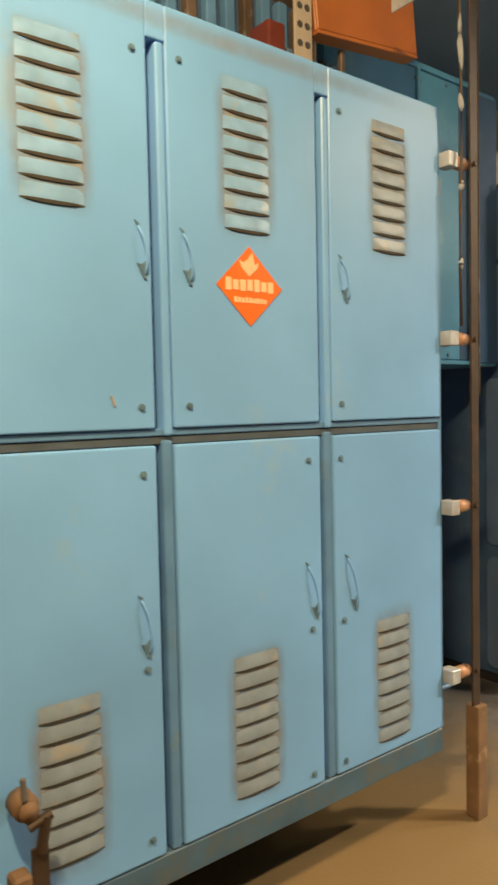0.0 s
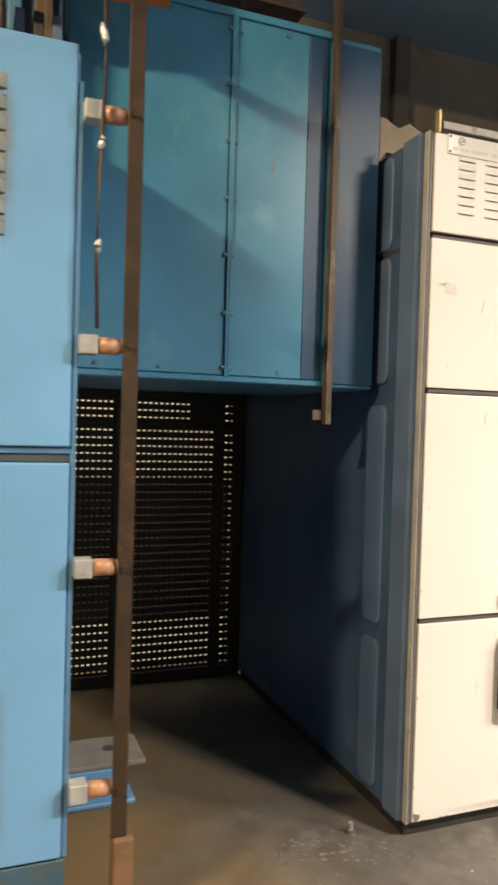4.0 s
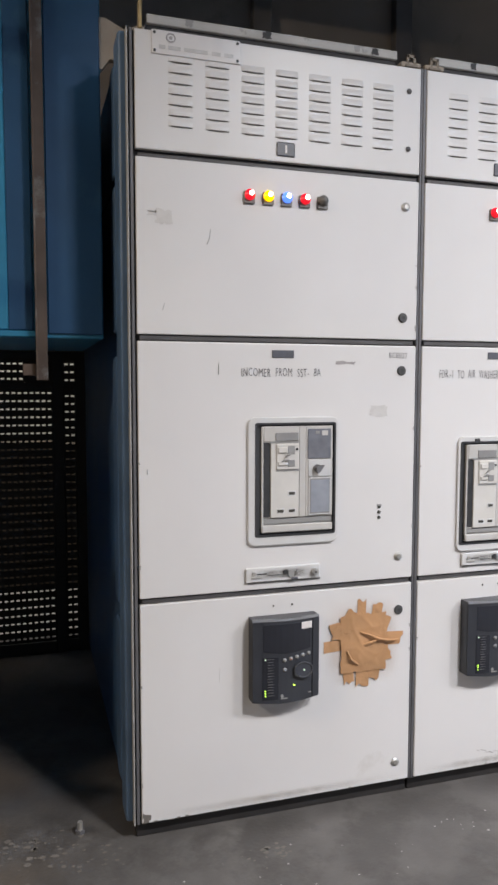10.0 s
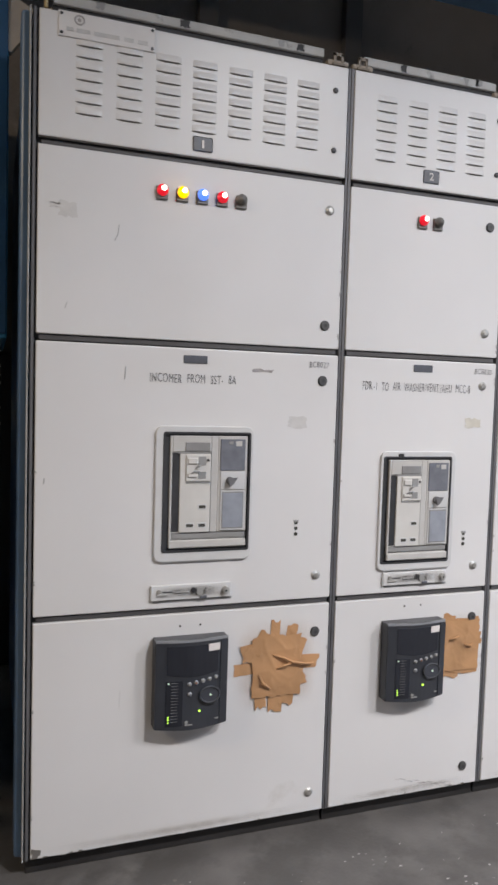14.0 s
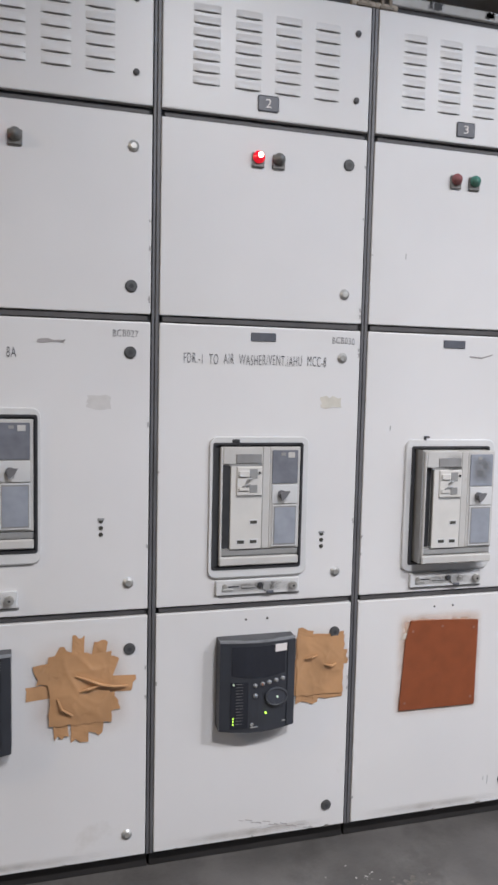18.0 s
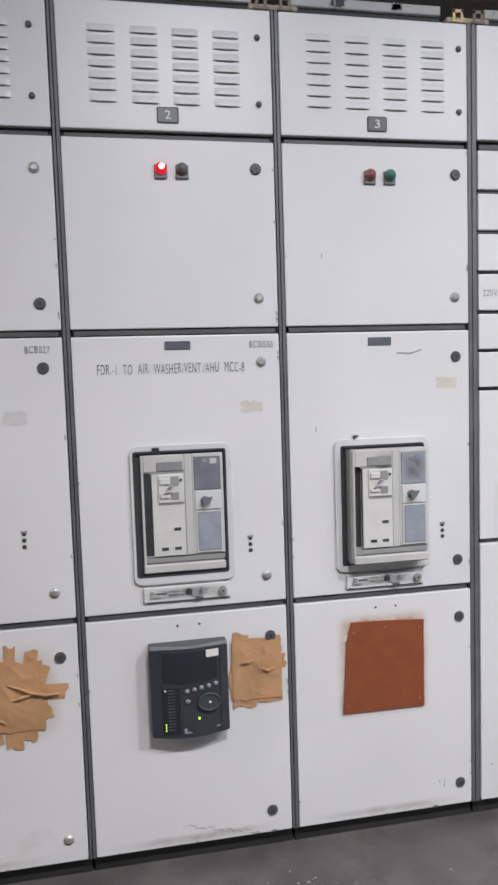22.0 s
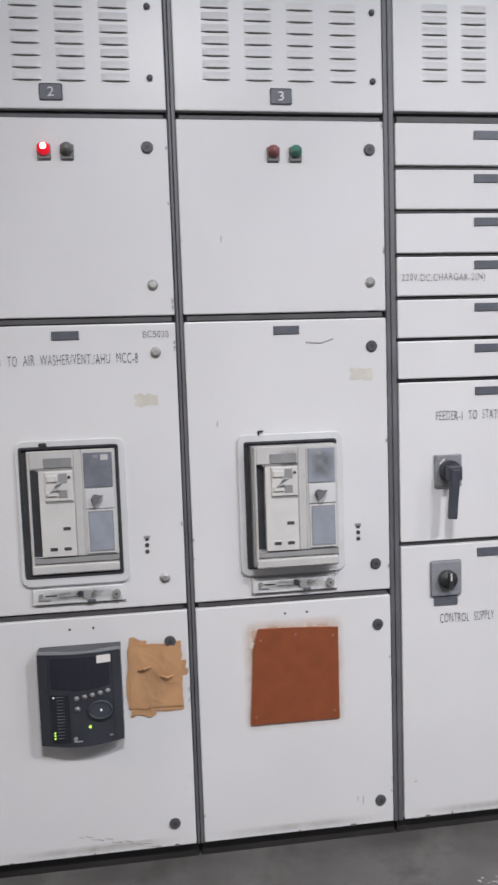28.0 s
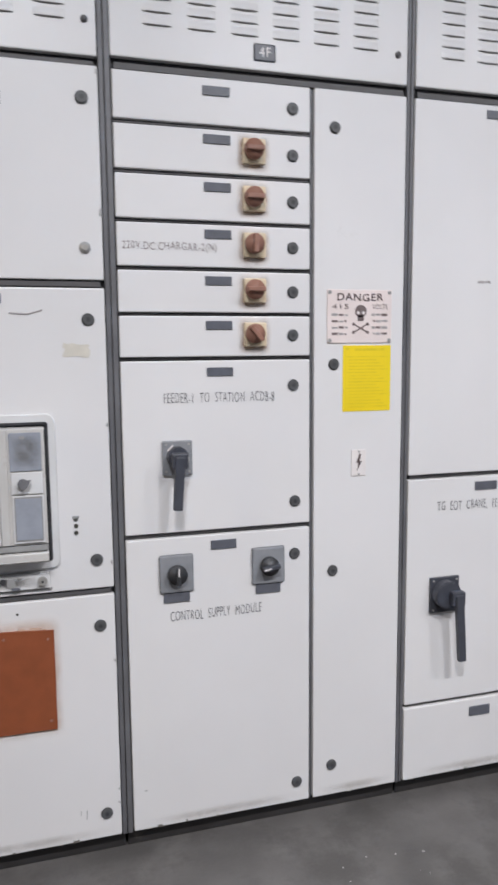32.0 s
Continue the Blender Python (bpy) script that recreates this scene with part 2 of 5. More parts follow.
GLOSSPLATE = mat("glossy_white_plate", (0.72, 0.70, 0.70), 0.13, var=0.04, scale=12, bump=0.02)
BRASS = mat("zinc_yellow_bracket", (0.38, 0.28, 0.14), 0.42, 0.3, var=0.2, scale=30)
DULLBRASS = mat("dull_dirty_bracket", (0.19, 0.16, 0.13), 0.6, 0.2, var=0.2, scale=30)
CHIPPED = mat("chipped_grey_top_rail", (0.42, 0.415, 0.41), 0.55, var=0.15, scale=9, stain=(0.12, 0.12, 0.13), stain_at=0.58, stain_scale=10)
CARD = mat("torn_brown_board", (0.36, 0.31, 0.26), 0.85, var=0.15, scale=10, stain=(0.2, 0.14, 0.1), stain_at=0.6, stain_scale=9)
MESHMAT = mat("black_perforated_steel", (0.016, 0.015, 0.015), 0.6, var=0.2, scale=9, bump=0)
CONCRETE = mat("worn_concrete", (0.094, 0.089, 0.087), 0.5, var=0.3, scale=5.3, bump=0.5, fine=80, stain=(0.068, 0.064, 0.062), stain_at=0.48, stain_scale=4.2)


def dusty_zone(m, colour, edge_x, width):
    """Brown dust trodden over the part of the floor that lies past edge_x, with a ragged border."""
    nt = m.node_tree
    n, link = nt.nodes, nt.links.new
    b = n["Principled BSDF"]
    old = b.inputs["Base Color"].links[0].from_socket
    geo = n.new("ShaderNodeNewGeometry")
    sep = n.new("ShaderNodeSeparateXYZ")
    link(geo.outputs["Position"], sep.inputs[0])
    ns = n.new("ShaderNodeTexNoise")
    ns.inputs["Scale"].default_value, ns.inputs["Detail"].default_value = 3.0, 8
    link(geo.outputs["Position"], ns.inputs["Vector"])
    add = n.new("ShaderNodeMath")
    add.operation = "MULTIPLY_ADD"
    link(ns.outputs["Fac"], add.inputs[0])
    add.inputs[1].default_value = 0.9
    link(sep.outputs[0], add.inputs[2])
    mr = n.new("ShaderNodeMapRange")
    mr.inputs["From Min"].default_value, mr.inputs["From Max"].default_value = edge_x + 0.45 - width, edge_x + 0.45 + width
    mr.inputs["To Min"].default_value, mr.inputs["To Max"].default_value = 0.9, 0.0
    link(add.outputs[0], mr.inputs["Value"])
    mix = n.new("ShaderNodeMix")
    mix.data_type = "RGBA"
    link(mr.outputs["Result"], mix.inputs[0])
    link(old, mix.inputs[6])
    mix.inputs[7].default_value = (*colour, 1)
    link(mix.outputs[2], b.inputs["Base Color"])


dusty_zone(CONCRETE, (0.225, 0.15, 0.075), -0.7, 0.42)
FLECK = mat("pale_paint_fleck", (0.40, 0.39, 0.38), 0.7, var=0.1, scale=50)
DUSTPATCH = mat("dry_cement_patch", (0.155, 0.142, 0.13), 0.85, var=0.15, scale=20)
# grey for the unseen walls, lightened to bounce light into the shadows
WALLBOUNCE = mat("unseen_bounce_wall", (0.25, 0.27, 0.30), 0.8, var=0.15, scale=1.2, bump=0.3, fine=60, stain=(0.18, 0.19, 0.215), stain_at=0.56, stain_scale=1.6)
BRICKISH = mat("dusty_brown_grey_plaster", (0.235, 0.205, 0.18), 0.85, var=0.2, scale=1.7, bump=0.3, fine=60, stain=(0.15, 0.13, 0.115), stain_at=0.55, stain_scale=2.2)
PILASTER = mat("dark_grey_pilaster_paint", (0.12, 0.115, 0.115), 0.8, var=0.2, scale=2, bump=0.2, fine=60)
CEILBLUE = mat("blue_washed_ceiling", (0.22, 0.39, 0.60), 0.8, var=0.12, scale=1.2, bump=0.3, fine=60)
PALEWALL = mat("pale_far_wall", (0.62, 0.60, 0.55), 0.8, var=0.08, scale=1.5)
PALEFLOOR = mat("pale_cement", (0.36, 0.35, 0.33), 0.8, var=0.15, scale=2)
CRATE = mat("brown_far_crate", (0.075, 0.058, 0.042), 0.8, var=0.3, scale=4)
LITRED = glow("lit_red_lens", (0.8, 0.012, 0.03), 0.8)
LITYELLOW = glow("lit_yellow_lens", (1.0, 0.52, 0.0), 1.8)
LITBLUE = glow("lit_blue_lens", (0.10, 0.25, 1.0), 1.2)
LITCORE = glow("white_hot_lens_core", (1.0, 0.85, 0.75), 6.0)
OFFRED = mat("dark_red_lens", (0.30, 0.125, 0.13), 0.2, var=0.05)
OFFGREEN = mat("dark_green_lens", (0.085, 0.23, 0.185), 0.2, var=0.05)
OFFGREY = mat("dark_grey_lens", (0.18, 0.18, 0.18), 0.25, var=0.05)
LAMPBASE = mat("grey_lamp_holder", (0.17, 0.165, 0.16), 0.45, var=0.1)
LED = glow("lit_green_led", (0.55, 1.0, 0.1), 1.8)
LEDWHITE = glow("lit_pale_led", (0.6, 0.75, 0.6), 0.35)


def soft_stain(name, colour, peak, rough=0.6, grain=9.0, core=0.3):
    """Dust or grime that thins out towards the rim of its patch."""
    m = bpy.data.materials.new(name)
    m.use_nodes = True
    nt = m.node_tree
    n, link = nt.nodes, nt.links.new
    b = n["Principled BSDF"]
    b.inputs["Base Color"].default_value = (*colour, 1)
    b.inputs["Roughness"].default_value = rough
    co = n.new("ShaderNodeTexCoord")
    geo = n.new("ShaderNodeNewGeometry")
    sep = n.new("ShaderNodeSeparateXYZ")
    link(co.outputs["Generated"], sep.inputs[0])
    falls = []
    for axis in (0, 2):
        a = n.new("ShaderNodeMath")
        a.operation = "MULTIPLY_ADD"
        a.inputs[1].default_value, a.inputs[2].default_value = 2.0, -1.0
        link(sep.outputs[axis], a.inputs[0])
        ab = n.new("ShaderNodeMath")
        ab.operation = "ABSOLUTE"
        link(a.outputs[0], ab.inputs[0])
        mr = n.new("ShaderNodeMapRange")
        mr.interpolation_type = "SMOOTHSTEP"
        mr.inputs["From Min"].default_value, mr.inputs["From Max"].default_value = core, 1.0
        mr.inputs["To Min"].default_value, mr.inputs["To Max"].default_value = 1.0, 0.0
        link(ab.outputs[0], mr.inputs["Value"])
        falls.append(mr)
    mul = n.new("ShaderNodeMath")
    mul.operation = "MULTIPLY"
    link(falls[0].outputs["Result"], mul.inputs[0])
    link(falls[1].outputs["Result"], mul.inputs[1])
    ns = n.new("ShaderNodeTexNoise")
    ns.inputs["Scale"].default_value, ns.inputs["Detail"].default_value = grain, 8
    ns.inputs["Roughness"].default_value = 0.65
    link(geo.outputs["Position"], ns.inputs["Vector"])
    nr = n.new("ShaderNodeMapRange")
    nr.inputs["From Min"].default_value, nr.inputs["From Max"].default_value = 0.3, 0.65
    nr.inputs["To Min"].default_value, nr.inputs["To Max"].default_value = 0.15, peak
    link(ns.outputs["Fac"], nr.inputs["Value"])
    mul2 = n.new("ShaderNodeMath")
    mul2.operation = "MULTIPLY"
    link(mul.outputs[0], mul2.inputs[0])
    link(nr.outputs["Result"], mul2.inputs[1])
    link(mul2.outputs[0], b.inputs["Alpha"])
    return m


DUSTBLOOM = soft_stain("tan_dust_film", (0.26, 0.28, 0.28), 0.85, 0.7, 9, 0.5)
ORANGEBLOOM = soft_stain("orange_sealant_film", (0.62, 0.40, 0.27), 0.8, 0.6, 14, 0.72)
BROWNBLOOM = soft_stain("brown_film", (0.56, 0.40, 0.29), 0.85, 0.6, 20, 0.45)
# orange glow that bleeds out round the tape, painted as a film
HALO = soft_stain("orange_glow_film", (0.74, 0.56, 0.45), 0.6, 0.6, 5, 0.35)
GRIME = soft_stain("grey_grime_film", (0.30, 0.30, 0.28), 0.4, 0.7, 16, 0.1)

EDGEDIRT = soft_stain("brown_edge_dirt", (0.42, 0.38, 0.34), 0.4, 0.7, 22, 0.05)
SOOT = soft_stain("greasy_soot_film", (0.16, 0.15, 0.14), 0.55, 0.5, 45, 0.3)

# ---- building tools ----
PLACE = {}


def part(name, bm, material, parent, label="", smooth=False):
    """One mesh under a thing or a part; the geometry is given in the room's own metres."""
    me = bpy.data.meshes.new(name)
    c = Vector((0, 0, 0))
    for v in bm.verts:
        c += v.co
    c /= max(1, len(bm.verts))
    bmesh.ops.translate(bm, verts=bm.verts, vec=-c)
    bm.to_mesh(me)
    bm.free()
    for m in material if isinstance(material, (list, tuple)) else [material]:
        me.materials.append(m)
    if smooth:
        for p in me.polygons:
            p.use_smooth = True
    ob = new(name, me)
    ob.location = c
    PLACE[ob.name] = c.copy()
    if parent:
        ob.parent = parent
        ob.matrix_parent_inverse = Matrix.Translation(PLACE[parent.name]).inverted()
    if label:
        ob["label"] = label
    return ob


def copies(name, me, at, parent, label=""):
    """Another object on a shared mesh."""
    ob = new(name, me)
    ob.location = at
    PLACE[ob.name] = Vector(at)
    ob.parent = parent
    ob.matrix_parent_inverse = Matrix.Translation(PLACE[parent.name]).inverted()
    if label:
        ob["label"] = label
    return ob


def thing(name, at, label, category, group="", kind=""):
    ob = new(name)
    ob.empty_display_size = 0.1
    ob.location = at
    PLACE[ob.name] = Vector(at)
    return tagged(ob, label, category, group, kind)


def slab(x0, x1, y0, y1, z0, z1, bev=0.002, seg=1):
    bm = bmesh.new()
    bmesh.ops.create_cube(bm, size=1)
    for v in bm.verts:
        v.co = Vector(((x0 + x1) / 2 + v.co.x * (x1 - x0), (y0 + y1) / 2 + v.co.y * (y1 - y0), (z0 + z1) / 2 + v.co.z * (z1 - z0)))
    if bev:
        bmesh.ops.bevel(bm, geom=bm.edges[:], offset=bev, segments=seg, affect="EDGES", profile=0.6)
    return bm


def merge(*bms):
    out = bms[0]
    for b in bms[1:]:
        me = bpy.data.meshes.new("tmp")
        b.to_mesh(me)
        out.from_mesh(me)
        bpy.data.meshes.remove(me)
        b.free()
    return out


def rod(a, b, r, seg=16, bev=0.0, r2=None):
    """A round bar from a to b."""
    a, b = Vector(a), Vector(b)
    bm = bmesh.new()
    bmesh.ops.create_cone(bm, cap_ends=True, segments=seg, radius1=r, radius2=r if r2 is None else r2, depth=(b - a).length)
    if bev:
        caps = [e for e in bm.edges if len(e.link_faces) == 2 and any(len(f.verts) > 4 for f in e.link_faces)]
        bmesh.ops.bevel(bm, geom=caps, offset=bev, segments=2, affect="EDGES")
    bmesh.ops.transform(bm, matrix=Matrix.Translation((a + b) / 2) @ (b - a).to_track_quat("Z", "Y").to_matrix().to_4x4(), verts=bm.verts)
    return bm


def tube(path, radii, seg=8):
    """A bent bar swept along a path."""
    bm = bmesh.new()
    rings = []
    for i, p in enumerate(path):
        p = Vector(p)
        d = (Vector(path[min(i + 1, len(path) - 1)]) - Vector(path[max(i - 1, 0)])).normalized()
        q = d.to_track_quat("Z", "Y")
        rings.append([bm.verts.new(p + q @ Vector((radii[i] * math.cos(k * math.tau / seg), radii[i] * math.sin(k * math.tau / seg), 0))) for k in range(seg)])
    for a, b in zip(rings, rings[1:]):
        for k in range(seg):
            bm.faces.new((a[k], a[(k + 1) % seg], b[(k + 1) % seg], b[k]))
    bm.faces.new(rings[0][::-1])
    bm.faces.new(rings[-1])
    bmesh.ops.recalc_face_normals(bm, faces=bm.faces[:])
    return bm


def rounded(x0, x1, z0, z1, r, n=5):
    """A rounded rectangle's outline in x and z."""
    pts = []
    for cx, cz, a0 in ((x1 - r, z1 - r, 0), (x0 + r, z1 - r, 90), (x0 + r, z0 + r, 180), (x1 - r, z0 + r, 270)):
        for i in range(n + 1):
            a = radians(a0 + 90 * i / n)
            pts.append((cx + r * math.cos(a), cz + r * math.sin(a)))
    return pts


def plate(pts, y_front, y_back):
    """A flat plate with the outline pts in x and z (anticlockwise as seen from the front)."""
    bm = bmesh.new()
    f = bm.faces.new([bm.verts.new((x, y_front, z)) for x, z in pts])
    f.normal_update()
    if f.normal.y > 0:
        f.normal_flip()
    if y_back > y_front:
        r = bmesh.ops.extrude_face_region(bm, geom=[f])
        moved = [v for v in r["geom"] if isinstance(v, bmesh.types.BMVert)]
        bmesh.ops.translate(bm, verts=moved, vec=(0, y_back - y_front, 0))
        bmesh.ops.recalc_face_normals(bm, faces=bm.faces[:])
    return bm


def ring(outer, inner, y_front, y_back):
    """A frame between two outlines with the same number of points."""
    bm = bmesh.new()
    n = len(outer)
    rows = []
    for pts, y in ((outer, y_back), (outer, y_front + 0.002), (None, y_front), (inner, y_front), (inner, y_back)):
        if pts is None:
            pts = [(ox + (ix - ox) * 0.12, oz + (iz - oz) * 0.12) for (ox, oz), (ix, iz) in zip(outer, inner)]
        rows.append([bm.verts.new((x, y, z)) for x, z in pts])
    for a, b in zip(rows, rows[1:]):
        for i in range(n):
            bm.faces.new((a[i], a[(i + 1) % n], b[(i + 1) % n], b[i]))
    bmesh.ops.recalc_face_normals(bm, faces=bm.faces[:])
    return bm


def disc(x, z, r, y0, y1, seg=16, bev=0.0):
    return rod((x, y1, z), (x, y0, z), r, seg, bev)


def lettering(words, x0, x1, z, h, material, parent, y, name="lettering", label=""):
    cu = bpy.data.curves.new("words", "FONT")
    cu.body = words
    cu.resolution_u = 3
    cu.offset = -0.011 if name == "handwriting" else 0.012 if name == "danger_word" else 0.0
    cu.space_word = 2.4 if name == "handwriting" else 1.0
    cu.space_character = 1.12
    tmp = bpy.data.objects.new("words", cu)
    me = bpy.data.meshes.new_from_object(tmp)
    bpy.data.objects.remove(tmp)
    bm = bmesh.new()
    bm.from_mesh(me)
    bpy.data.meshes.remove(me)
    xs, zs = [v.co.x for v in bm.verts], [v.co.y for v in bm.verts]
    ax, az = min(xs), min(zs)
    sx, sz = (x1 - x0) / (max(xs) - ax), h / (max(zs) - az)
    for v in bm.verts:
        px, pz = (v.co.x - ax) * sx, (v.co.y - az) * sz
        v.co = Vector((x0 + px, y, z + pz + 0.0012 * math.sin(px * 61)))
    bmesh.ops.recalc_face_normals(bm, faces=bm.faces[:])
    for f in bm.faces:
        if f.normal.y > 0:
            f.normal_flip()
    return part(name, bm, material, parent, label)


# ---- setting ----
def setting(name, bm, material, label, category):
    ob = part(name, bm, material, None)
    return tagged(ob, label, category, "", "structure")


CEIL = 3.6
setting("floor_rear", slab(-6.0, 6.0, 1.93, 4.19, 0.0005, 0.006, 0), PALEFLOOR, "pale cement floor beyond the perforated screen", "floor")
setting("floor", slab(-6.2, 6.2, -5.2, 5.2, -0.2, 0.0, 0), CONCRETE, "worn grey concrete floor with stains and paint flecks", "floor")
setting("ceiling", slab(-6.2, 6.2, -5.2, 5.2, CEIL, CEIL + 0.2, 0), CEILBLUE, "dim blue-washed concrete ceiling", "ceiling")
# three walls out of view, added to close the room and bounce light
setting("wall_west", slab(-6.2, -6.0, -5.2, 5.2, 0, CEIL, 0), WALLBOUNCE, "unseen grey wall, lightened to bounce light", "wall")
setting("wall_east", slab(6.0, 6.2, -5.2, 5.2, 0, CEIL, 0), WALLBOUNCE, "unseen grey wall, lightened to bounce light", "wall")
setting("wall_south", slab(-6.0, 6.0, -5.2, -5.0, 0, CEIL, 0), WALLBOUNCE, "unseen grey wall, lightened to bounce light", "wall")
BY = 1.72
setting("wall_north", merge(slab(-6.0, -1.75, BY, BY + 0.2, 0, CEIL, 0), slab(0.0, 6.0, BY, BY + 0.2, 0, CEIL, 0), slab(-1.75, 0.0, BY, BY + 0.2, 1.5, CEIL, 0)),
        BRICKISH, "dusty brown-grey rear wall with a screened opening", "wall")
for k, px in enumerate((0.91, 1.72)):
    setting("wall_pilaster_%d" % (k + 1), slab(px - 0.05, px + 0.05, BY - 0.06, BY - 0.002, 0, CEIL - 0.002, 0.004), PILASTER, "narrow dark pilaster on the rear wall", "wall")
setting("wall_far", slab(-6.0, 6.0, 4.2, 4.4, 0, CEIL, 0), PALEWALL, "pale lit wall beyond the perforated screen", "wall")


# ---- louvres ----
def louvre_mesh(name, w, h, d, slot_h, hood, slot):
    """A pressed hood; its mouth's shade is painted on dark faces along its lower edge."""
    bm = bmesh.new()
    nu, nv = 10, 4
    grid = []
    for j in range(nv + 1):
        v = j / nv
        row = []
        for i in range(nu + 1):
            u = i / nu
            edge = min(1.0, math.sin(math.pi * u) * 2.2)
            out = d * math.sin(v * math.pi / 2) * max(0.0, edge)
            row.append(bm.verts.new(((u - 0.5) * w, -out, h * (1 - v))))
        grid.append(row)
    for j in range(nv):
        for i in range(nu):
            bm.faces.new((grid[j][i], grid[j][i + 1], grid[j + 1][i + 1], grid[j + 1][i]))
    n_hood = len(bm.faces)
    prof = [max(0.12, math.sin(math.pi * i / nu)) ** 0.4 for i in range(nu + 1)]
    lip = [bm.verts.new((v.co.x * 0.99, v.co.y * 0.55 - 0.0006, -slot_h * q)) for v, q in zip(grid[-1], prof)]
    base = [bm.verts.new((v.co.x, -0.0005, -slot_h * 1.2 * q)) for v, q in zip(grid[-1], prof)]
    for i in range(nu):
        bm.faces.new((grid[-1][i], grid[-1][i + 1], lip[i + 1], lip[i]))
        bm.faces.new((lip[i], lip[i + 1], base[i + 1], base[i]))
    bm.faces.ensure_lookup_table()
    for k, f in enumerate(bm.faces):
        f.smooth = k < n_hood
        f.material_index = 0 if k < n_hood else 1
    bmesh.ops.recalc_face_normals(bm, faces=bm.faces[:])
    me = bpy.data.meshes.new(name)
    bm.to_mesh(me)
    bm.free()
    me.materials.append(hood)
    me.materials.append(slot)
    return me


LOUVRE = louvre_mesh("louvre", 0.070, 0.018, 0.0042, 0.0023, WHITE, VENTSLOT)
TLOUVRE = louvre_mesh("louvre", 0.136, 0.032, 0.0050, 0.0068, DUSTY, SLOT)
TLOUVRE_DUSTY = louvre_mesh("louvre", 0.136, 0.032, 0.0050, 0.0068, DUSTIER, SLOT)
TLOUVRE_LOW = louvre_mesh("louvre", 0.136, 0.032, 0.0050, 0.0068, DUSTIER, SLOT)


# ---- switchgear line ----
def knob_lock(c, x, z, dark, y=0.0):
    if dark:
        lk = part("door_lock", merge(disc(x, z, 0.0130, y - 0.006, y + 0.002, 20, 0.001), disc(x, z, 0.0152, y - 0.002, y + 0.002, 20)), LOCKGREY, c, "dark plastic door lock")
        part("lock_slot", disc(x, z, 0.0055, y - 0.0066, y - 0.0055, 12), BLACK, lk)
    else:
        lk = part("door_lock", merge(disc(x, z, 0.0135, y - 0.005, y + 0.002, 20, 0.0015)), BRIGHT, c, "bright metal door lock", True)
        part("lock_slot", disc(x, z, 0.007, y - 0.0075, y - 0.005, 12), STEEL, lk)


def screw(c, x, z, y=0.0, r=0.008):
    part("screw", disc(x, z, r, y - 0.005, y + 0.001, 10, 0.0015), RAIL, c, "", True)


def door(c, x0, x1, z0, z1, name="door_panel", label=""):
    return part(name, slab(x0, x1, 0.0, 0.02, z0, z1, 0.0035, 2), WHITE, c, label)


def label_bar(c, x, z, w=0.068, h=0.022, y=0.0):
    part("label_plate", slab(x - w / 2, x + w / 2, y - 0.003, y + 0.001, z - h / 2, z + h / 2, 0.001), LABEL, c, "dark engraved label plate")


def vents(d, xs, z_top=2.221, rows=7, pitch=0.0285, w=0.07):
    for x in xs:
        for r in range(rows):
            copies("louvre", LOUVRE, (x + w / 2, 0.0, z_top - r * pitch), d)


def number_plate(c, words, x, z):
    p = part("number_plate", slab(x - 0.028, x + 0.028, -0.003, 0.001, z - 0.02, z + 0.02, 0.003), LABEL, c, "dark number plate with pale figure")
    w = 0.0075 * len(words) if words != "1" else 0.0032
    lettering(words, x - w, x + w, z - 0.011, 0.022, PAPER, p, -0.0045, "number")


def pilot(c, x, z, lens, lit):
    z += 0.008
    b = part("indicator_lamp", slab(x - 0.0165, x + 0.0165, -0.007, 0.001, z - 0.022, z + 0.014, 0.002), LAMPBASE, c, "lit indicator lamp" if lit else "unlit indicator lamp")
    part("lens_rim", rod((x, -0.006, z + 0.002), (x, -0.014, z + 0.002), 0.0155, 18, 0.002), LAMPBASE if lens in (OFFGREY,) else lens, b, "", True)
    part("lens", rod((x, -0.013, z + 0.002), (x, -0.024, z + 0.002), 0.0115, 18, 0.0045), lens, b, "", True)
    if lit:
        part("bulb", rod((x + 0.001, -0.0235, z + 0.004), (x + 0.001, -0.0250, z + 0.004), 0.0070, 12), LITCORE, b)


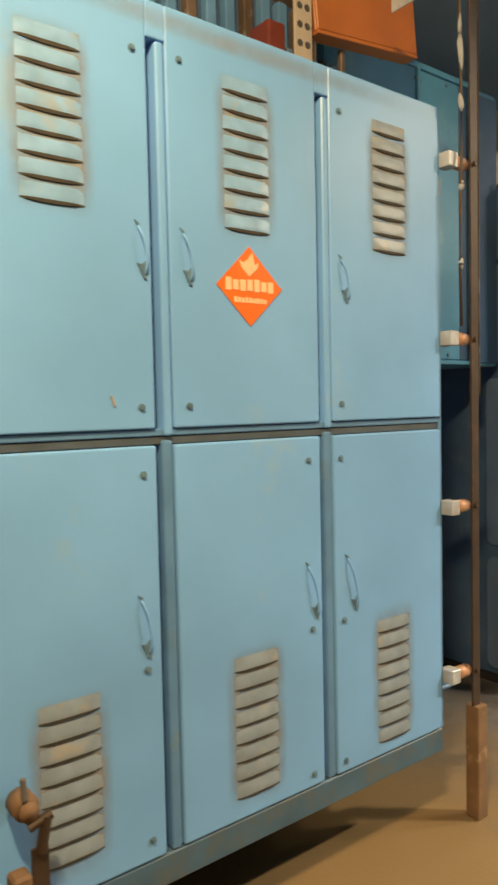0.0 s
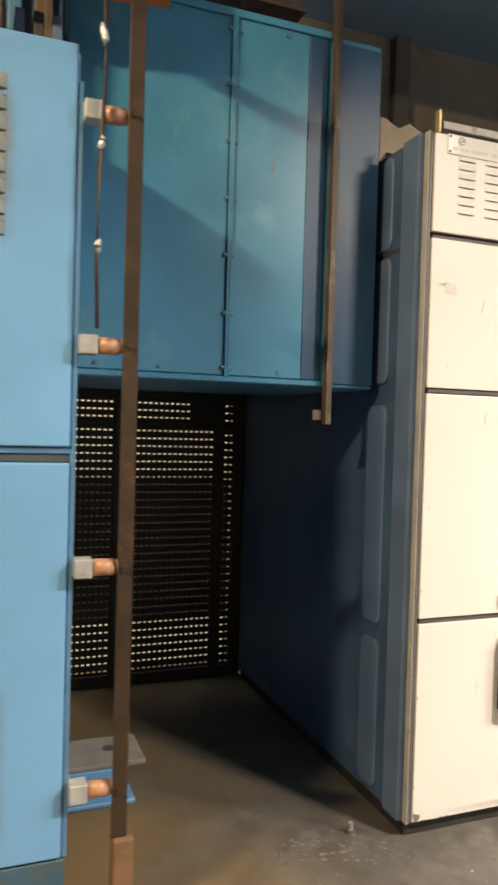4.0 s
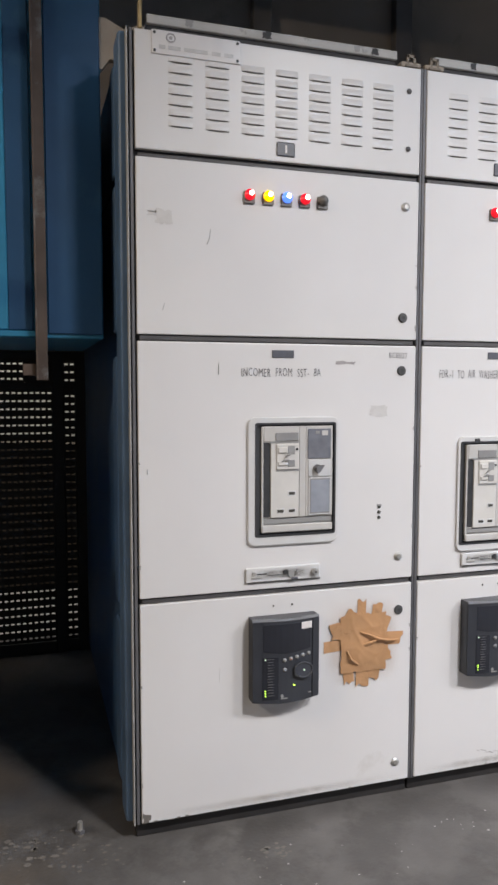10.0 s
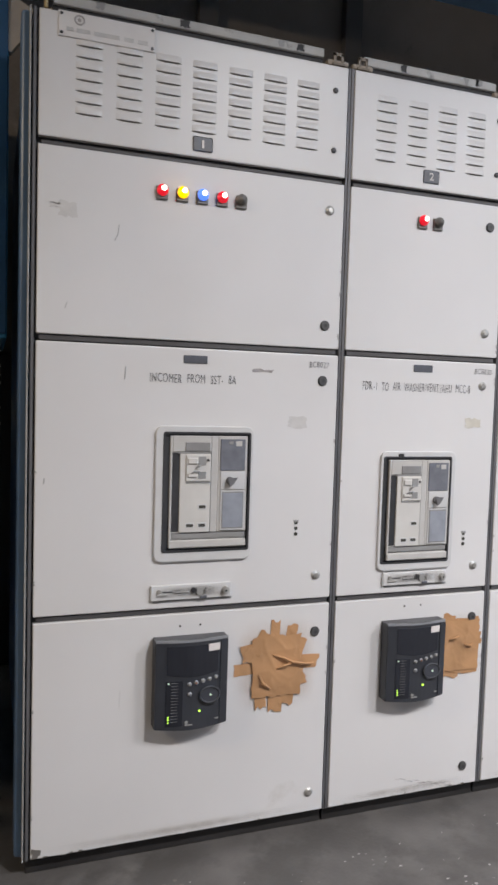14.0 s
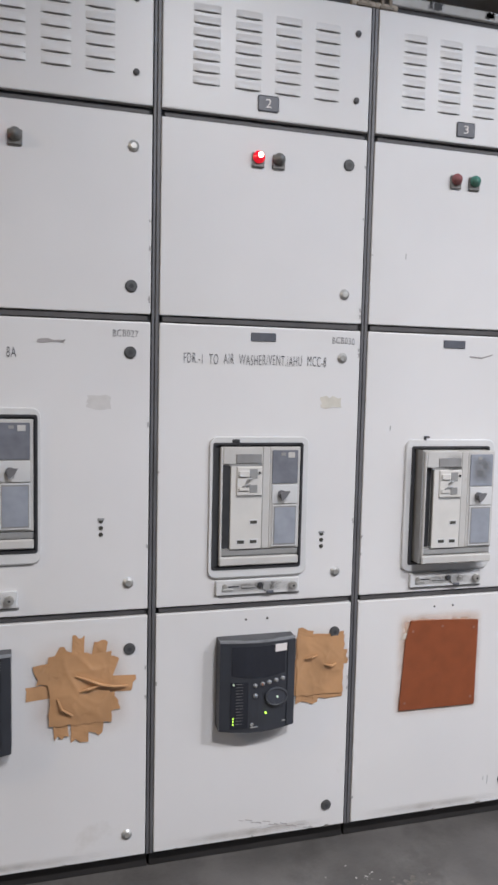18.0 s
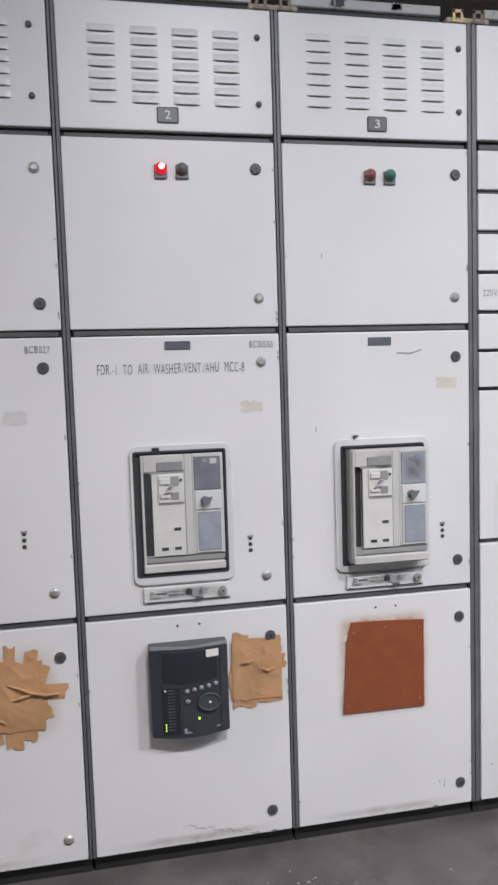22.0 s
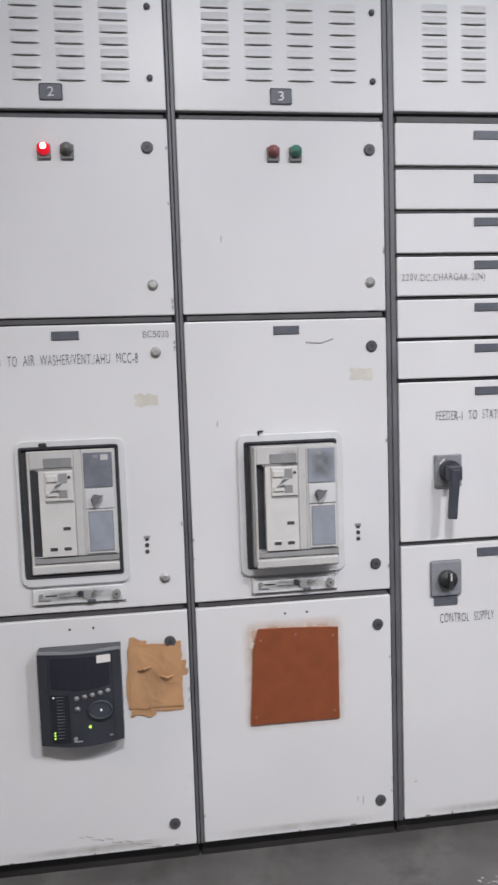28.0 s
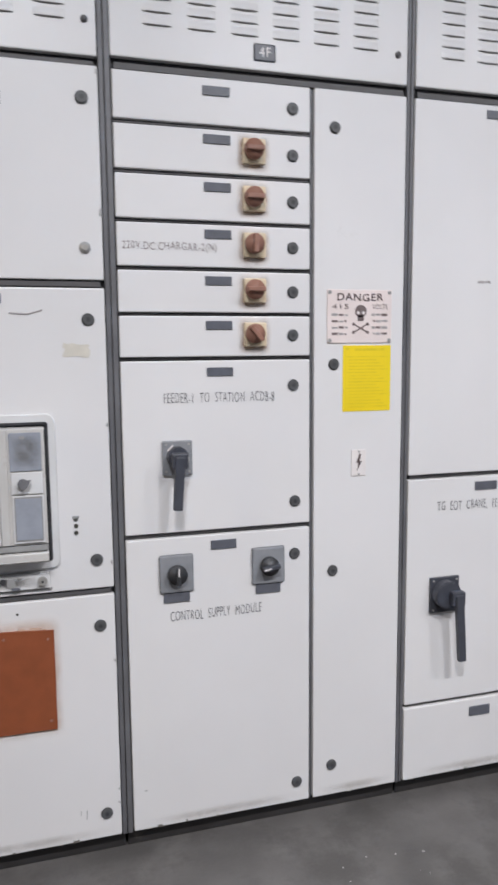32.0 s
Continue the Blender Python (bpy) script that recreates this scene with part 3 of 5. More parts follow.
def breaker(c, x0, x1, z0, z1, out, bx0, bx1, bz0, bz1):
    """The air circuit breaker's front in its door cut-out; out: how far it stands out of the door."""
    o, i = rounded(bx0, bx1, bz0, bz1, 0.022), rounded(x0, x1, z0, z1, 0.006)
    part("breaker_bezel", ring(o, i, -0.009, 0.0), BEZEL, c, "light grey rounded bezel")
    # flat dark plate paints the shade in the cut-out
    part("cutout_shadow", plate(rounded(x0, x1, z0, z1, 0.006), -0.0015, 0.0), GAP, c, "dark cut-out behind the breaker")
    part("gasket", ring(rounded(x0 - 0.001, x1 + 0.001, z0 - 0.001, z1 + 0.001, 0.007), rounded(x0 + 0.005, x1 - 0.005, z0 + 0.005, z1 - 0.005, 0.004), -0.011, 0.0), BLACK, c)
    w, h = x1 - x0, z1 - z0

    def u(a):
        return x0 + a * w

    def v(a):
        return z1 - a * h

    y = -0.004 - out
    far = out > 0.02
    deep = y + 0.016 if far else y + 0.003
    b = part("circuit_breaker", merge(
        slab(u(0.075), u(0.102), y, 0.0, v(0.95), v(0.03), 0.002), slab(u(0.54), u(0.62), y, 0.0, v(0.84), v(0.03), 0.002),
        slab(u(0.102), u(0.54), y, 0.0, v(0.165), v(0.03), 0.002), slab(u(0.62), u(0.965), y, 0.0, v(0.84), v(0.03), 0.002),
        slab(u(0.102), u(0.54), deep, 0.0, v(0.84), v(0.165), 0.001)), FACE, c, "light grey draw-out circuit breaker front")
    if far:
        # bevelled cheek with its shade put into the grey
        part("side_cheek", plate([(u(0.055), v(0.965)), (u(0.0745), v(0.945)), (u(0.0745), v(0.035)), (u(0.055), v(0.02))], y + 0.006, 0.0), MIDGREY, b, "shaded grey cheek")
    part("ledge", slab(u(0.075), u(0.965), y + 0.004, 0.0, v(0.895), v(0.84), 0.003), MIDGREY, b, "darker grey ledge")
    part("lower_rail", slab(u(0.075), u(0.965), y - 0.004, 0.0, v(0.968), v(0.90), 0.003), FACE, b)
    part("recess", slab(u(0.104), u(0.185), deep - 0.0006, deep + 0.001, v(0.83), v(0.17), 0), BLACK, b, "dark slot")
    part("control_panel", slab(u(0.188), u(0.535), y - 0.002, y + 0.004, v(0.835), v(0.175), 0.001), CREAM, b)
    # painted line of shade below the top band
    part("panel_shade", slab(u(0.165), u(0.53), y - 0.0025, y + 0.002, v(0.178), v(0.163), 0), MIDGREY, b)
    part("rating_plate", slab(u(0.245), u(0.525), y - 0.003, y, v(0.158), v(0.085), 0.001), RATING, b, "grey rating plate")
    part("button_panel", slab(u(0.250), u(0.530), y - 0.007, y, v(0.41), v(0.185), 0.002), CREAM, b)
    part("panel_groove", slab(u(0.255), u(0.530), y - 0.0035, y, v(0.425), v(0.412), 0), MIDGREY, b)
    for a, d0 in ((0.20, 0.275), (0.325, 0.385)):
        part("flag_window", slab(u(0.39), u(0.475), y - 0.0085, y - 0.006, v(d0), v(a), 0.0005), MIDGREY, b)
        part("push_button", slab(u(0.268), u(0.380), y - 0.012, y - 0.006, v(d0 - 0.012), v(a + 0.012), 0.002), CREAM, b)
    part("key_lock", disc(u(0.498), v(0.230), 0.0035, y - 0.010, y, 10), BLACK, b)
    part("toggle", tube([(u(0.305), y - 0.0125, v(0.338)), (u(0.345), y - 0.0135, v(0.322)), (u(0.395), y - 0.0135, v(0.322))], [0.002, 0.0032, 0.0025]), MIDGREY, b)
    part("toggle", tube([(u(0.355), y - 0.010, v(0.300)), (u(0.385), y - 0.0125, v(0.278)), (u(0.42), y - 0.011, v(0.272))], [0.0022, 0.0034, 0.002]), MIDGREY, b)
    for a, d in ((0.41, 0.61), (0.27, 0.765), (0.41, 0.765)):
        part("indicator_slot", slab(u(a), u(a + 0.075), y - 0.0035, y - 0.001, v(d + 0.026), v(d), 0.0005), SLOT, b)
        part("slot_frame", slab(u(a - 0.012), u(a + 0.087), y - 0.0028, y - 0.001, v(d + 0.036), v(d - 0.01), 0.0005), BEZEL, b)
    part("trip_window", slab(u(0.645), u(0.935), y - 0.003, y, v(0.32), v(0.055), 0.001), PALEWINDOW if far else WINDOWGREY, b, "smoky grey trip-unit window")
    part("trip_sticker", slab(u(0.82), u(0.895), y - 0.0038, y - 0.001, v(0.115), v(0.072), 0.0005), FACE if not far else PALEWINDOW, b, "small pale sticker")
    part("trip_badge", slab(u(0.74), u(0.79), y - 0.0042, y - 0.001, v(0.10), v(0.075), 0.0005), MIDGREY, b)
    part("selector_plate", slab(u(0.65), u(0.935), y - 0.004, y, v(0.48), v(0.33), 0.001), BEZEL, b)
    kx, kz = u(0.755), v(0.405)
    part("selector_knob", merge(rod((kx, y - 0.003, kz), (kx, y - 0.016, kz), 0.0115, 18, 0.002), plate([(kx - 0.003, kz - 0.016), (kx + 0.008, kz - 0.008), (kx + 0.019, kz + 0.010), (kx + 0.003, kz + 0.009), (kx - 0.008, kz + 0.003)], y - 0.021, y - 0.014)), SELECTOR, b, "dark grey rotary selector knob")
    part("lower_window_frame", slab(u(0.655), u(0.935), y - 0.004, y, v(0.825), v(0.49), 0.001), BEZEL, b)
    part("window_rim", slab(u(0.670), u(0.925), y - 0.0048, y - 0.003, v(0.812), v(0.498), 0.0005), RATING, b)
    part("lower_window", slab(u(0.68), u(0.915), y - 0.0055, y - 0.003, v(0.80), v(0.51), 0.0005), PALEWINDOW, b, "blue-grey lower window")
    return b


def latch_bar(c, x0, x1, z0, z1, dirty=False):
    y = -0.010
    b = part("latch_bar", slab(x0, x1, y, 0.0, z0, z1, 0.002), BEZEL, c, "grimy grey interlock latch bar")
    w, zc = x1 - x0, (z0 + z1) / 2
    if dirty:
        film_patch(b, x0 + 0.004, x1 - 0.004, z0 + 0.003, z1 - 0.003, SOOT, "grime", y - 0.0004, "dark greasy grime")
        film_patch(b, x0 + 0.45 * w, x0 + 0.75 * w, z0 + 0.006, z1 - 0.004, SOOT, "grime", y - 0.0007)
    part("bolt_head", disc(x0 + 0.52 * w, zc + 0.005, 0.0075, y - 0.006, y, 12, 0.001), BLACK, b)
    part("thumb_knob", disc(x0 + 0.92 * w, zc, 0.011, y - 0.012, y, 16, 0.002), STEEL, b, "steel thumb knob")
    part("knob_pin", disc(x0 + 0.92 * w, zc, 0.003, y - 0.0135, y - 0.011, 8), BLACK, b)
    part("sliding_tab", slab(x0 + 0.30 * w, x0 + 0.47 * w, y - 0.004, y, zc - 0.002, zc + 0.002, 0.001), MIDGREY, b)
    part("wire_seal", merge(disc(x0 + 0.60 * w, zc - 0.002, 0.010, y - 0.004, y, 14), slab(x0 + 0.56 * w, x0 + 0.66 * w, y - 0.003, y, zc + 0.004, zc + 0.012, 0.001)), MIDGREY, b)
    part("slot", slab(x0 + 0.14 * w, x0 + 0.27 * w, y - 0.001, y + 0.001, zc + 0.001, zc + 0.004, 0), BLACK, b)
    part("hasp", merge(disc(x0 + 0.10 * w, zc + 0.005, 0.006, y - 0.005, y, 10), slab(x0 + 0.07 * w, x0 + 0.2 * w, y - 0.004, y, zc - 0.009, zc - 0.003, 0.001)), STEEL, b)
    part("lower_tab", slab(x0 + 0.60 * w, x0 + 0.69 * w, y - 0.005, y, z0 + 0.001, z0 + 0.009, 0.002), LABEL, b)
    for k, (q0, q1, dz) in enumerate(((0.30, 0.40, 0.008), (0.68, 0.78, 0.003), (0.34, 0.46, -0.007), (0.12, 0.17, -0.004))):
        part("scrape", rod((x0 + q0 * w, y - 0.0004, zc + dz), (x0 + q1 * w, y - 0.0004, zc + dz + (0.006 if k == 1 else 0.001)), 0.0016, 6), SCRATCH, b)
    # the bar's shadow on the door, painted as a grey slab
    part("bar_shadow", slab(x0 + 0.03 * w, x1 + 0.004, y + 0.006, -0.0002, z0 - 0.006, z0 - 0.0002, 0.001), RATING, b)


def relay(c, x0, x1, z0, z1):
    """A numerical protection relay with a bulging front."""
    w, h = x1 - x0, z1 - z0
    y0 = -0.040
    bm = bmesh.new()
    n = 12

    def front(u):
        return y0 - 0.014 * math.sin(math.pi * u)

    rows = []
    for k in range(2):
        top, bot = [], []
        for i in range(n + 1):
            u = i / n
            y = front(u) if k == 0 else 0.0
            top.append(bm.verts.new((x0 + u * w, y, z1 + (0.004 * math.sin(math.pi * u) if k == 0 else 0))))
            bot.append(bm.verts.new((x0 + u * w, y, z0 - (0.006 * math.sin(math.pi * u) if k == 0 else 0))))
        rows.append((top, bot))
    (ft, fb), (bt, bb) = rows
    for i in range(n):
        bm.faces.new((fb[i], fb[i + 1], ft[i + 1], ft[i]))
        bm.faces.new((ft[i], ft[i + 1], bt[i + 1], bt[i]))
        bm.faces.new((bb[i], bb[i + 1], fb[i + 1], fb[i]))
    bm.faces.new((ft[0], bt[0], bb[0], fb[0]))
    bm.faces.new((bt[n], ft[n], fb[n], bb[n]))
    bmesh.ops.recalc_face_normals(bm, faces=bm.faces[:])
    r = part("protection_relay", bm, RELAY, c, "charcoal protection relay with lit green indicators", False)

    def X(u):
        return x0 + u * w

    def Z(v):
        return z1 - v * h

    def Y(u):
        return front(u)

    def curved(u0, u1, v0, v1, d, bulge=False):
        bm = bmesh.new()
        m = 8
        a = [bm.verts.new((X(u0 + (u1 - u0) * i / m), Y(u0 + (u1 - u0) * i / m) - d, Z(v0))) for i in range(m + 1)]
        b = [bm.verts.new((X(u0 + (u1 - u0) * i / m), Y(u0 + (u1 - u0) * i / m) - d, Z(v1) - (0.008 * math.sin(math.pi * (i / m)) if bulge else 0))) for i in range(m + 1)]
        for i in range(m):
            bm.faces.new((b[i], b[i + 1], a[i + 1], a[i]))
        e = bmesh.ops.extrude_face_region(bm, geom=bm.faces[:])
        bmesh.ops.translate(bm, verts=[q for q in e["geom"] if isinstance(q, bmesh.types.BMVert)], vec=(0, d + 0.003, 0))
        bmesh.ops.recalc_face_normals(bm, faces=bm.faces[:])
        return bm

    part("cover_top", curved(0.0, 1.0, -0.012, 0.018, 0.001), SWPLATE, r, "grey top edge")
    part("display", curved(0.15, 0.86, 0.06, 0.38, 0.0012, True), RELAYDARK, r, "dark blank display")
    part("side_band", curved(0.0, 0.115, 0.02, 0.99, 0.003), RELAY, r)
    part("side_band", curved(0.895, 1.0, 0.02, 0.99, 0.003), RELAY, r)
    part("led_panel", curved(0.14, 0.365, 0.455, 0.97, 0.0015), RELAYDARK, r)
    part("sticker", curved(0.715, 0.88, 0.055, 0.135, 0.0025), PAPER, r, "small white sticker")
    for i in range(14):
        vv = 0.47 + 0.034 * i
        part("legend_bar", slab(X(0.21), X(0.325), Y(0.26) - 0.0027, Y(0.26), Z(vv + 0.0035), Z(vv), 0), SELECTOR, r)
    for i, vv in enumerate((0.855, 0.885, 0.918)):
        part("led", disc(X(0.175), Z(vv), 0.0018, Y(0.175) - 0.004, Y(0.175), 8), LED, r, "lit green led")
    part("led", disc(X(0.175), Z(0.475), 0.0026, Y(0.175) - 0.004, Y(0.175), 8), LEDWHITE, r, "pale led")
    part("led", disc(X(0.60), Z(0.81), 0.0028, Y(0.6) - 0.004, Y(0.6), 8), LED, r, "lit green led")
    for i in range(5):
        uu = 0.455 + 0.094 * i
        part("push_button", disc(X(uu), Z(0.495 - 0.012 * i), 0.0066, Y(uu) - 0.003, Y(uu), 14, 0.001), SWPLATE, r, "", True)
        part("button_mark", disc(X(uu), Z(0.495 - 0.012 * i), 0.003, Y(uu) - 0.0052, Y(uu) - 0.003, 8), STEEL if i != 1 else KNOBBROWN, r)
    part("push_button", disc(X(0.46), Z(0.61), 0.0070, Y(0.46) - 0.003, Y(0.46), 14, 0.001), SWPLATE, r, "", True)
    dx, dz = X(0.735), Z(0.63)
    dial = bmesh.new()
    bmesh.ops.create_cone(dial, cap_ends=True, segments=28, radius1=0.030, radius2=0.025, depth=0.009)
    for vtx in dial.verts:
        vtx.co = Vector((dx + vtx.co.x, Y(0.73) - 0.004 - vtx.co.z, dz + vtx.co.y * 0.78))
    bmesh.ops.recalc_face_normals(dial, faces=dial.faces[:])
    part("dial", dial, DIAL, r, "glossy navigation dial", False)
    rim = [(dx + 0.0285 * math.cos(k * math.tau / 36), Y(0.73) - 0.0085, dz + 0.0225 * math.sin(k * math.tau / 36)) for k in range(37)]
    part("dial_rim", tube(rim, [0.0030] * 37, 8), GLOSSDARK, r, "glossy dark rim", True)
    part("dial_mark", disc(dx + 0.002, dz, 0.0030, Y(0.73) - 0.0105, Y(0.73), 10), LEDWHITE, r)
    part("maker_mark", disc(X(0.42), Z(0.93), 0.005, Y(0.42) - 0.0022, Y(0.42), 10), MIDGREY, r)
    part("maker_bar", slab(X(0.40), X(0.50), Y(0.45) - 0.0022, Y(0.45), Z(0.968), Z(0.955), 0), MIDGREY, r)
    part("maker_bar", slab(X(0.83), X(0.875), Y(0.85) - 0.002, Y(0.85), Z(0.94), Z(0.925), 0), MIDGREY, r)


def strip_of_tape(x, z, length, width, angle, y, rng):
    """One crumpled strip with torn ends."""
    bm = bmesh.new()
    nu, nv = 14, 4
    g = []
    ca, sa = math.cos(radians(angle)), math.sin(radians(angle))
    tear = [[rng.uniform(-0.006, 0.006) for _ in range(nv + 1)] for _ in range(2)]
    ph = rng.uniform(0, 50)
    for i in range(nu + 1):
        row = []
        for j in range(nv + 1):
            a = (i / nu - 0.5) * length + (tear[0][j] if i == 0 else tear[1][j] if i == nu else 0)
            b = (j / nv - 0.5) * width
            d = 0.0035 * max(0.0, noise.noise(Vector((a * 30 + ph, b * 42, ph)))) + 0.0006 * noise.noise(Vector((a * 160, b * 160, ph)))
            row.append(bm.verts.new((x + a * ca - b * sa, y - d, z + a * sa + b * ca)))
        g.append(row)
    for i in range(nu):
        for j in range(nv):
            bm.faces.new((g[i][j], g[i + 1][j], g[i + 1][j + 1], g[i][j + 1]))
    return bm


def tape_patch(c, cx, cz, strips, seed, core, label, folds=()):
    rng = random.Random(seed)
    w, h = core
    bm = bmesh.new()
    n = 40
    g = []
    for j in range(n + 1):
        row = []
        for i in range(n + 1):
            a, b = (i / n - 0.5) * w, (j / n - 0.5) * h
            p = Vector((a * 11 + seed, b * 15 + 0.4 * math.sin(a * 30), 0.3))
            ridge = (1 - abs(noise.noise(p))) ** 7 + 0.5 * (1 - abs(noise.noise(p * 2.3))) ** 9
            edge = (1 - abs(2 * i / n - 1) ** 4) * (1 - abs(2 * j / n - 1) ** 4)
            d = 0.0062 + (0.0024 * ridge + 0.0035 * noise.noise(p * 0.7)) * edge
            rim = 1 + 0.07 * noise.noise(Vector((a * 45, b * 45, seed)))
            row.append(bm.verts.new((cx + a * rim, -d, cz + b * rim)))
        g.append(row)
    for j in range(n):
        for i in range(n):
            bm.faces.new((g[j][i], g[j][i + 1], g[j + 1][i + 1], g[j + 1][i]))
    p = part("tape_patch", bm, TAPE, c, label, True)
    for k, (dx, dz, length, width, angle) in enumerate(strips):
        part("tape_strip", strip_of_tape(cx + dx, cz + dz, length, width, angle, -0.0009 - 0.0004 * k, rng), TAPE, p)
    for pts in folds:
        path = [(cx + x, -0.010 - 0.006 * math.sin(math.pi * q / (len(pts) - 1)), cz + z) for q, (x, z) in enumerate(pts)]
        part("tape_fold", tube(path, [0.0015 + 0.0025 * math.sin(math.pi * (q + 0.4) / len(pts)) for q in range(len(pts))], 7), TAPE, p, "raised crease of tape")


def smear(c, x0, x1, z0, z1, material, name="mark", label="", y=-0.0009, seed=0, rough=0.004):
    """A thin ragged mark on the paint."""
    rng = random.Random(seed)
    pts = []
    for k, (ax, az, bx, bz) in enumerate(((x0, z0, x1, z0), (x1, z0, x1, z1), (x1, z1, x0, z1), (x0, z1, x0, z0))):
        for i in range(5):
            t = i / 5
            pts.append((ax + (bx - ax) * t + rng.uniform(-rough, rough), az + (bz - az) * t + rng.uniform(-rough, rough)))
    part(name, plate(pts, y, y), material, c, label)


def film_patch(c, x0, x1, z0, z1, material, name="stain", y=-0.0006, label=""):
    """A film of dust or grime lying on a front."""
    bm = bmesh.new()
    bm.faces.new([bm.verts.new((x, y, z)) for x, z in ((x0, z0), (x1, z0), (x1, z1), (x0, z1))])
    part(name, bm, material, c, label)


def cubicle(x0, x1, label, lpost=0.0085, rpost=0.0070):
    c = thing("switchgear_cubicle", ((x0 + x1) / 2, 0.8, 0.0), label, "switchgear", "cubicles of the switchgear line")
    part("body", slab(x0, x1, 0.0205, 1.62, 0.05, 2.300, 0.002), GAP, c, "dark carcass behind the doors")
    part("corner_post", slab(x0, x0 + lpost, 0.004, 0.0200, 0.052, 2.300, 0.001), RAIL, c)
    part("corner_post", slab(x1 - rpost, x1, 0.004, 0.0200, 0.052, 2.300, 0.001), RAIL, c)
    part("plinth", slab(x0 + 0.002, x1 - 0.002, 0.030, 1.60, 0.0, 0.0495, 0.002), PLINTH, c, "black plinth rail")
    return c


def cross_rail(c, x0, x1, z0, z1, y=0.010):
    part("cross_rail", slab(x0 + 0.008, x1 - 0.008, y, 0.020, z0, z1, 0.001), RAILDARK, c)


def top_rail(c, x0, x1):
    part("rail_foot", slab(x0, x1, 0.018, 0.045, 2.3005, 2.3175, 0.001), GAP, c, "dark gap under the top rail")
    part("top_rail", merge(slab(x0, x1, 0.008, 0.016, 2.318, 2.343, 0.002), slab(x0, x1, 0.016, 0.050, 2.318, 2.324, 0.001)), CHIPPED, c, "chipped grey angle along the top")
    k = random.Random(int(x0 * 1000))
    for _ in range(4):
        x = k.uniform(x0 + 0.02, x1 - 0.06)
        smear(c, x, x + k.uniform(0.006, 0.03), 2.321 + k.uniform(0, 0.006), 2.341, GAP if k.random() < 0.4 else MIDGREY, "paint_chip", seed=int(x * 999), rough=0.003, y=0.0072)


def lifting_bracket(c, x, material=None):
    material = material or DULLBRASS
    part("lifting_bracket", merge(slab(x - 0.016, x - 0.007, 0.004, 0.010, 2.303, 2.336, 0.001), slab(x + 0.007, x + 0.016, 0.004, 0.010, 2.303, 2.336, 0.001), slab(x - 0.016, x + 0.016, 0.004, 0.010, 2.327, 2.337, 0.001), slab(x - 0.020, x + 0.020, 0.000, 0.05, 2.300, 2.307, 0.001)),
         material, c, "dull zinc lifting bracket")
    part("crusted_dirt", slab(x - 0.034, x + 0.034, 0.004, 0.040, 2.3005, 2.316, 0.006, 2), CARD, c, "dusty crust")


def sensor_holes(c, x, z):
    for k, dz in enumerate((0.017, 0.0, -0.017)):
        part("push_hole", disc(x, z + dz, 0.0055, -0.002, 0.001, 10), SLOT, c)
    part("hole_tab", slab(x - 0.008, x + 0.008, -0.0025, 0.0, z + 0.019, z + 0.025, 0.0005), MIDGREY, c)


def small_holes(c, x, z):
    for dx in (0, 0.06):
        part("drill_hole", disc(x + dx, z, 0.0032, -0.0012, 0.001, 8), SLOT, c)


TIERS = [(1.9825, 2.297), (1.480, 1.9620), (0.727, 1.461), (0.056, 0.709)]


def tall_doors(c, x0, x1):
    out = []
    for k, (a, b) in enumerate(TIERS):
        out.append(door(c, x0, x1, a, b, label="louvred off-white top door" if k == 0 else "plain off-white steel door"))
    cross_rail(c, x0, x1, 1.9625, 1.9730, 0.005)
    cross_rail(c, x0, x1, 1.4640, 1.4765, 0.006)
    cross_rail(c, x0, x1, 0.7118, 0.7240, 0.007)
    return out


# cubicle one: the incomer
A = cubicle(-0.008, 0.887, "off-white incomer cubicle with lit lamps and taped door")
dA = tall_doors(A, 0.006, 0.877)
vents(dA[0], [0.097, 0.202, 0.306, 0.408, 0.511, 0.614, 0.716])
for zz in (2.226, 2.056):
    screw(A, 0.836, zz)
plt = part("maker_plate", slab(0.052, 0.302, -0.004, 0.0, 2.236, 2.299, 0.001), GLOSSPLATE, A, "glossy white plate with faded print")
for sx_, sz_ in ((0.060, 2.291), (0.294, 2.291), (0.060, 2.244), (0.294, 2.244)):
    part("rivet", disc(sx_, sz_, 0.004, -0.006, -0.003, 8), BLACK, plt)
part("emblem", ring([(0.105 + 0.014 * math.cos(k * math.tau / 20), 2.281 + 0.013 * math.sin(k * math.tau / 20)) for k in range(20)],
                    [(0.105 + 0.010 * math.cos(k * math.tau / 20), 2.281 + 0.009 * math.sin(k * math.tau / 20)) for k in range(20)], -0.0050, -0.0038), PALEINK, plt)
part("emblem_core", disc(0.105, 2.281, 0.005, -0.0048, -0.0038, 10), PALEINK, plt)
for bx0, bx1 in ((0.072, 0.090), (0.098, 0.132), (0.142, 0.208), (0.220, 0.245), (0.256, 0.282)):
    part("print_bar", slab(bx0, bx1, -0.0048, -0.0038, 2.250, 2.260, 0), FAINT, plt)
number_plate(A, "1", 0.4405, 2.0175)
for k, (lens, lit) in enumerate(((LITRED, 1), (LITYELLOW, 1), (LITBLUE, 1), (LITRED, 1), (OFFGREY, 0))):
    pilot(A, 0.330 + 0.0565 * k, 1.870, lens, lit)
for x, z, dk in ((0.831, 1.883, 0), (0.828, 1.547, 1), (0.827, 1.384, 1), (0.826, 0.799, 0), (0.831, 0.624, 1), (0.828, 0.120, 0)):
    knob_lock(A, x, z, dk)
smear(A, 0.060, 0.104, 1.785, 1.823, GHOST, "glue_mark", "faded grey glue mark", seed=3)
smear(A, 0.036, 0.062, 1.806, 1.818, GHOST, "glue_mark", seed=4, rough=0.003)
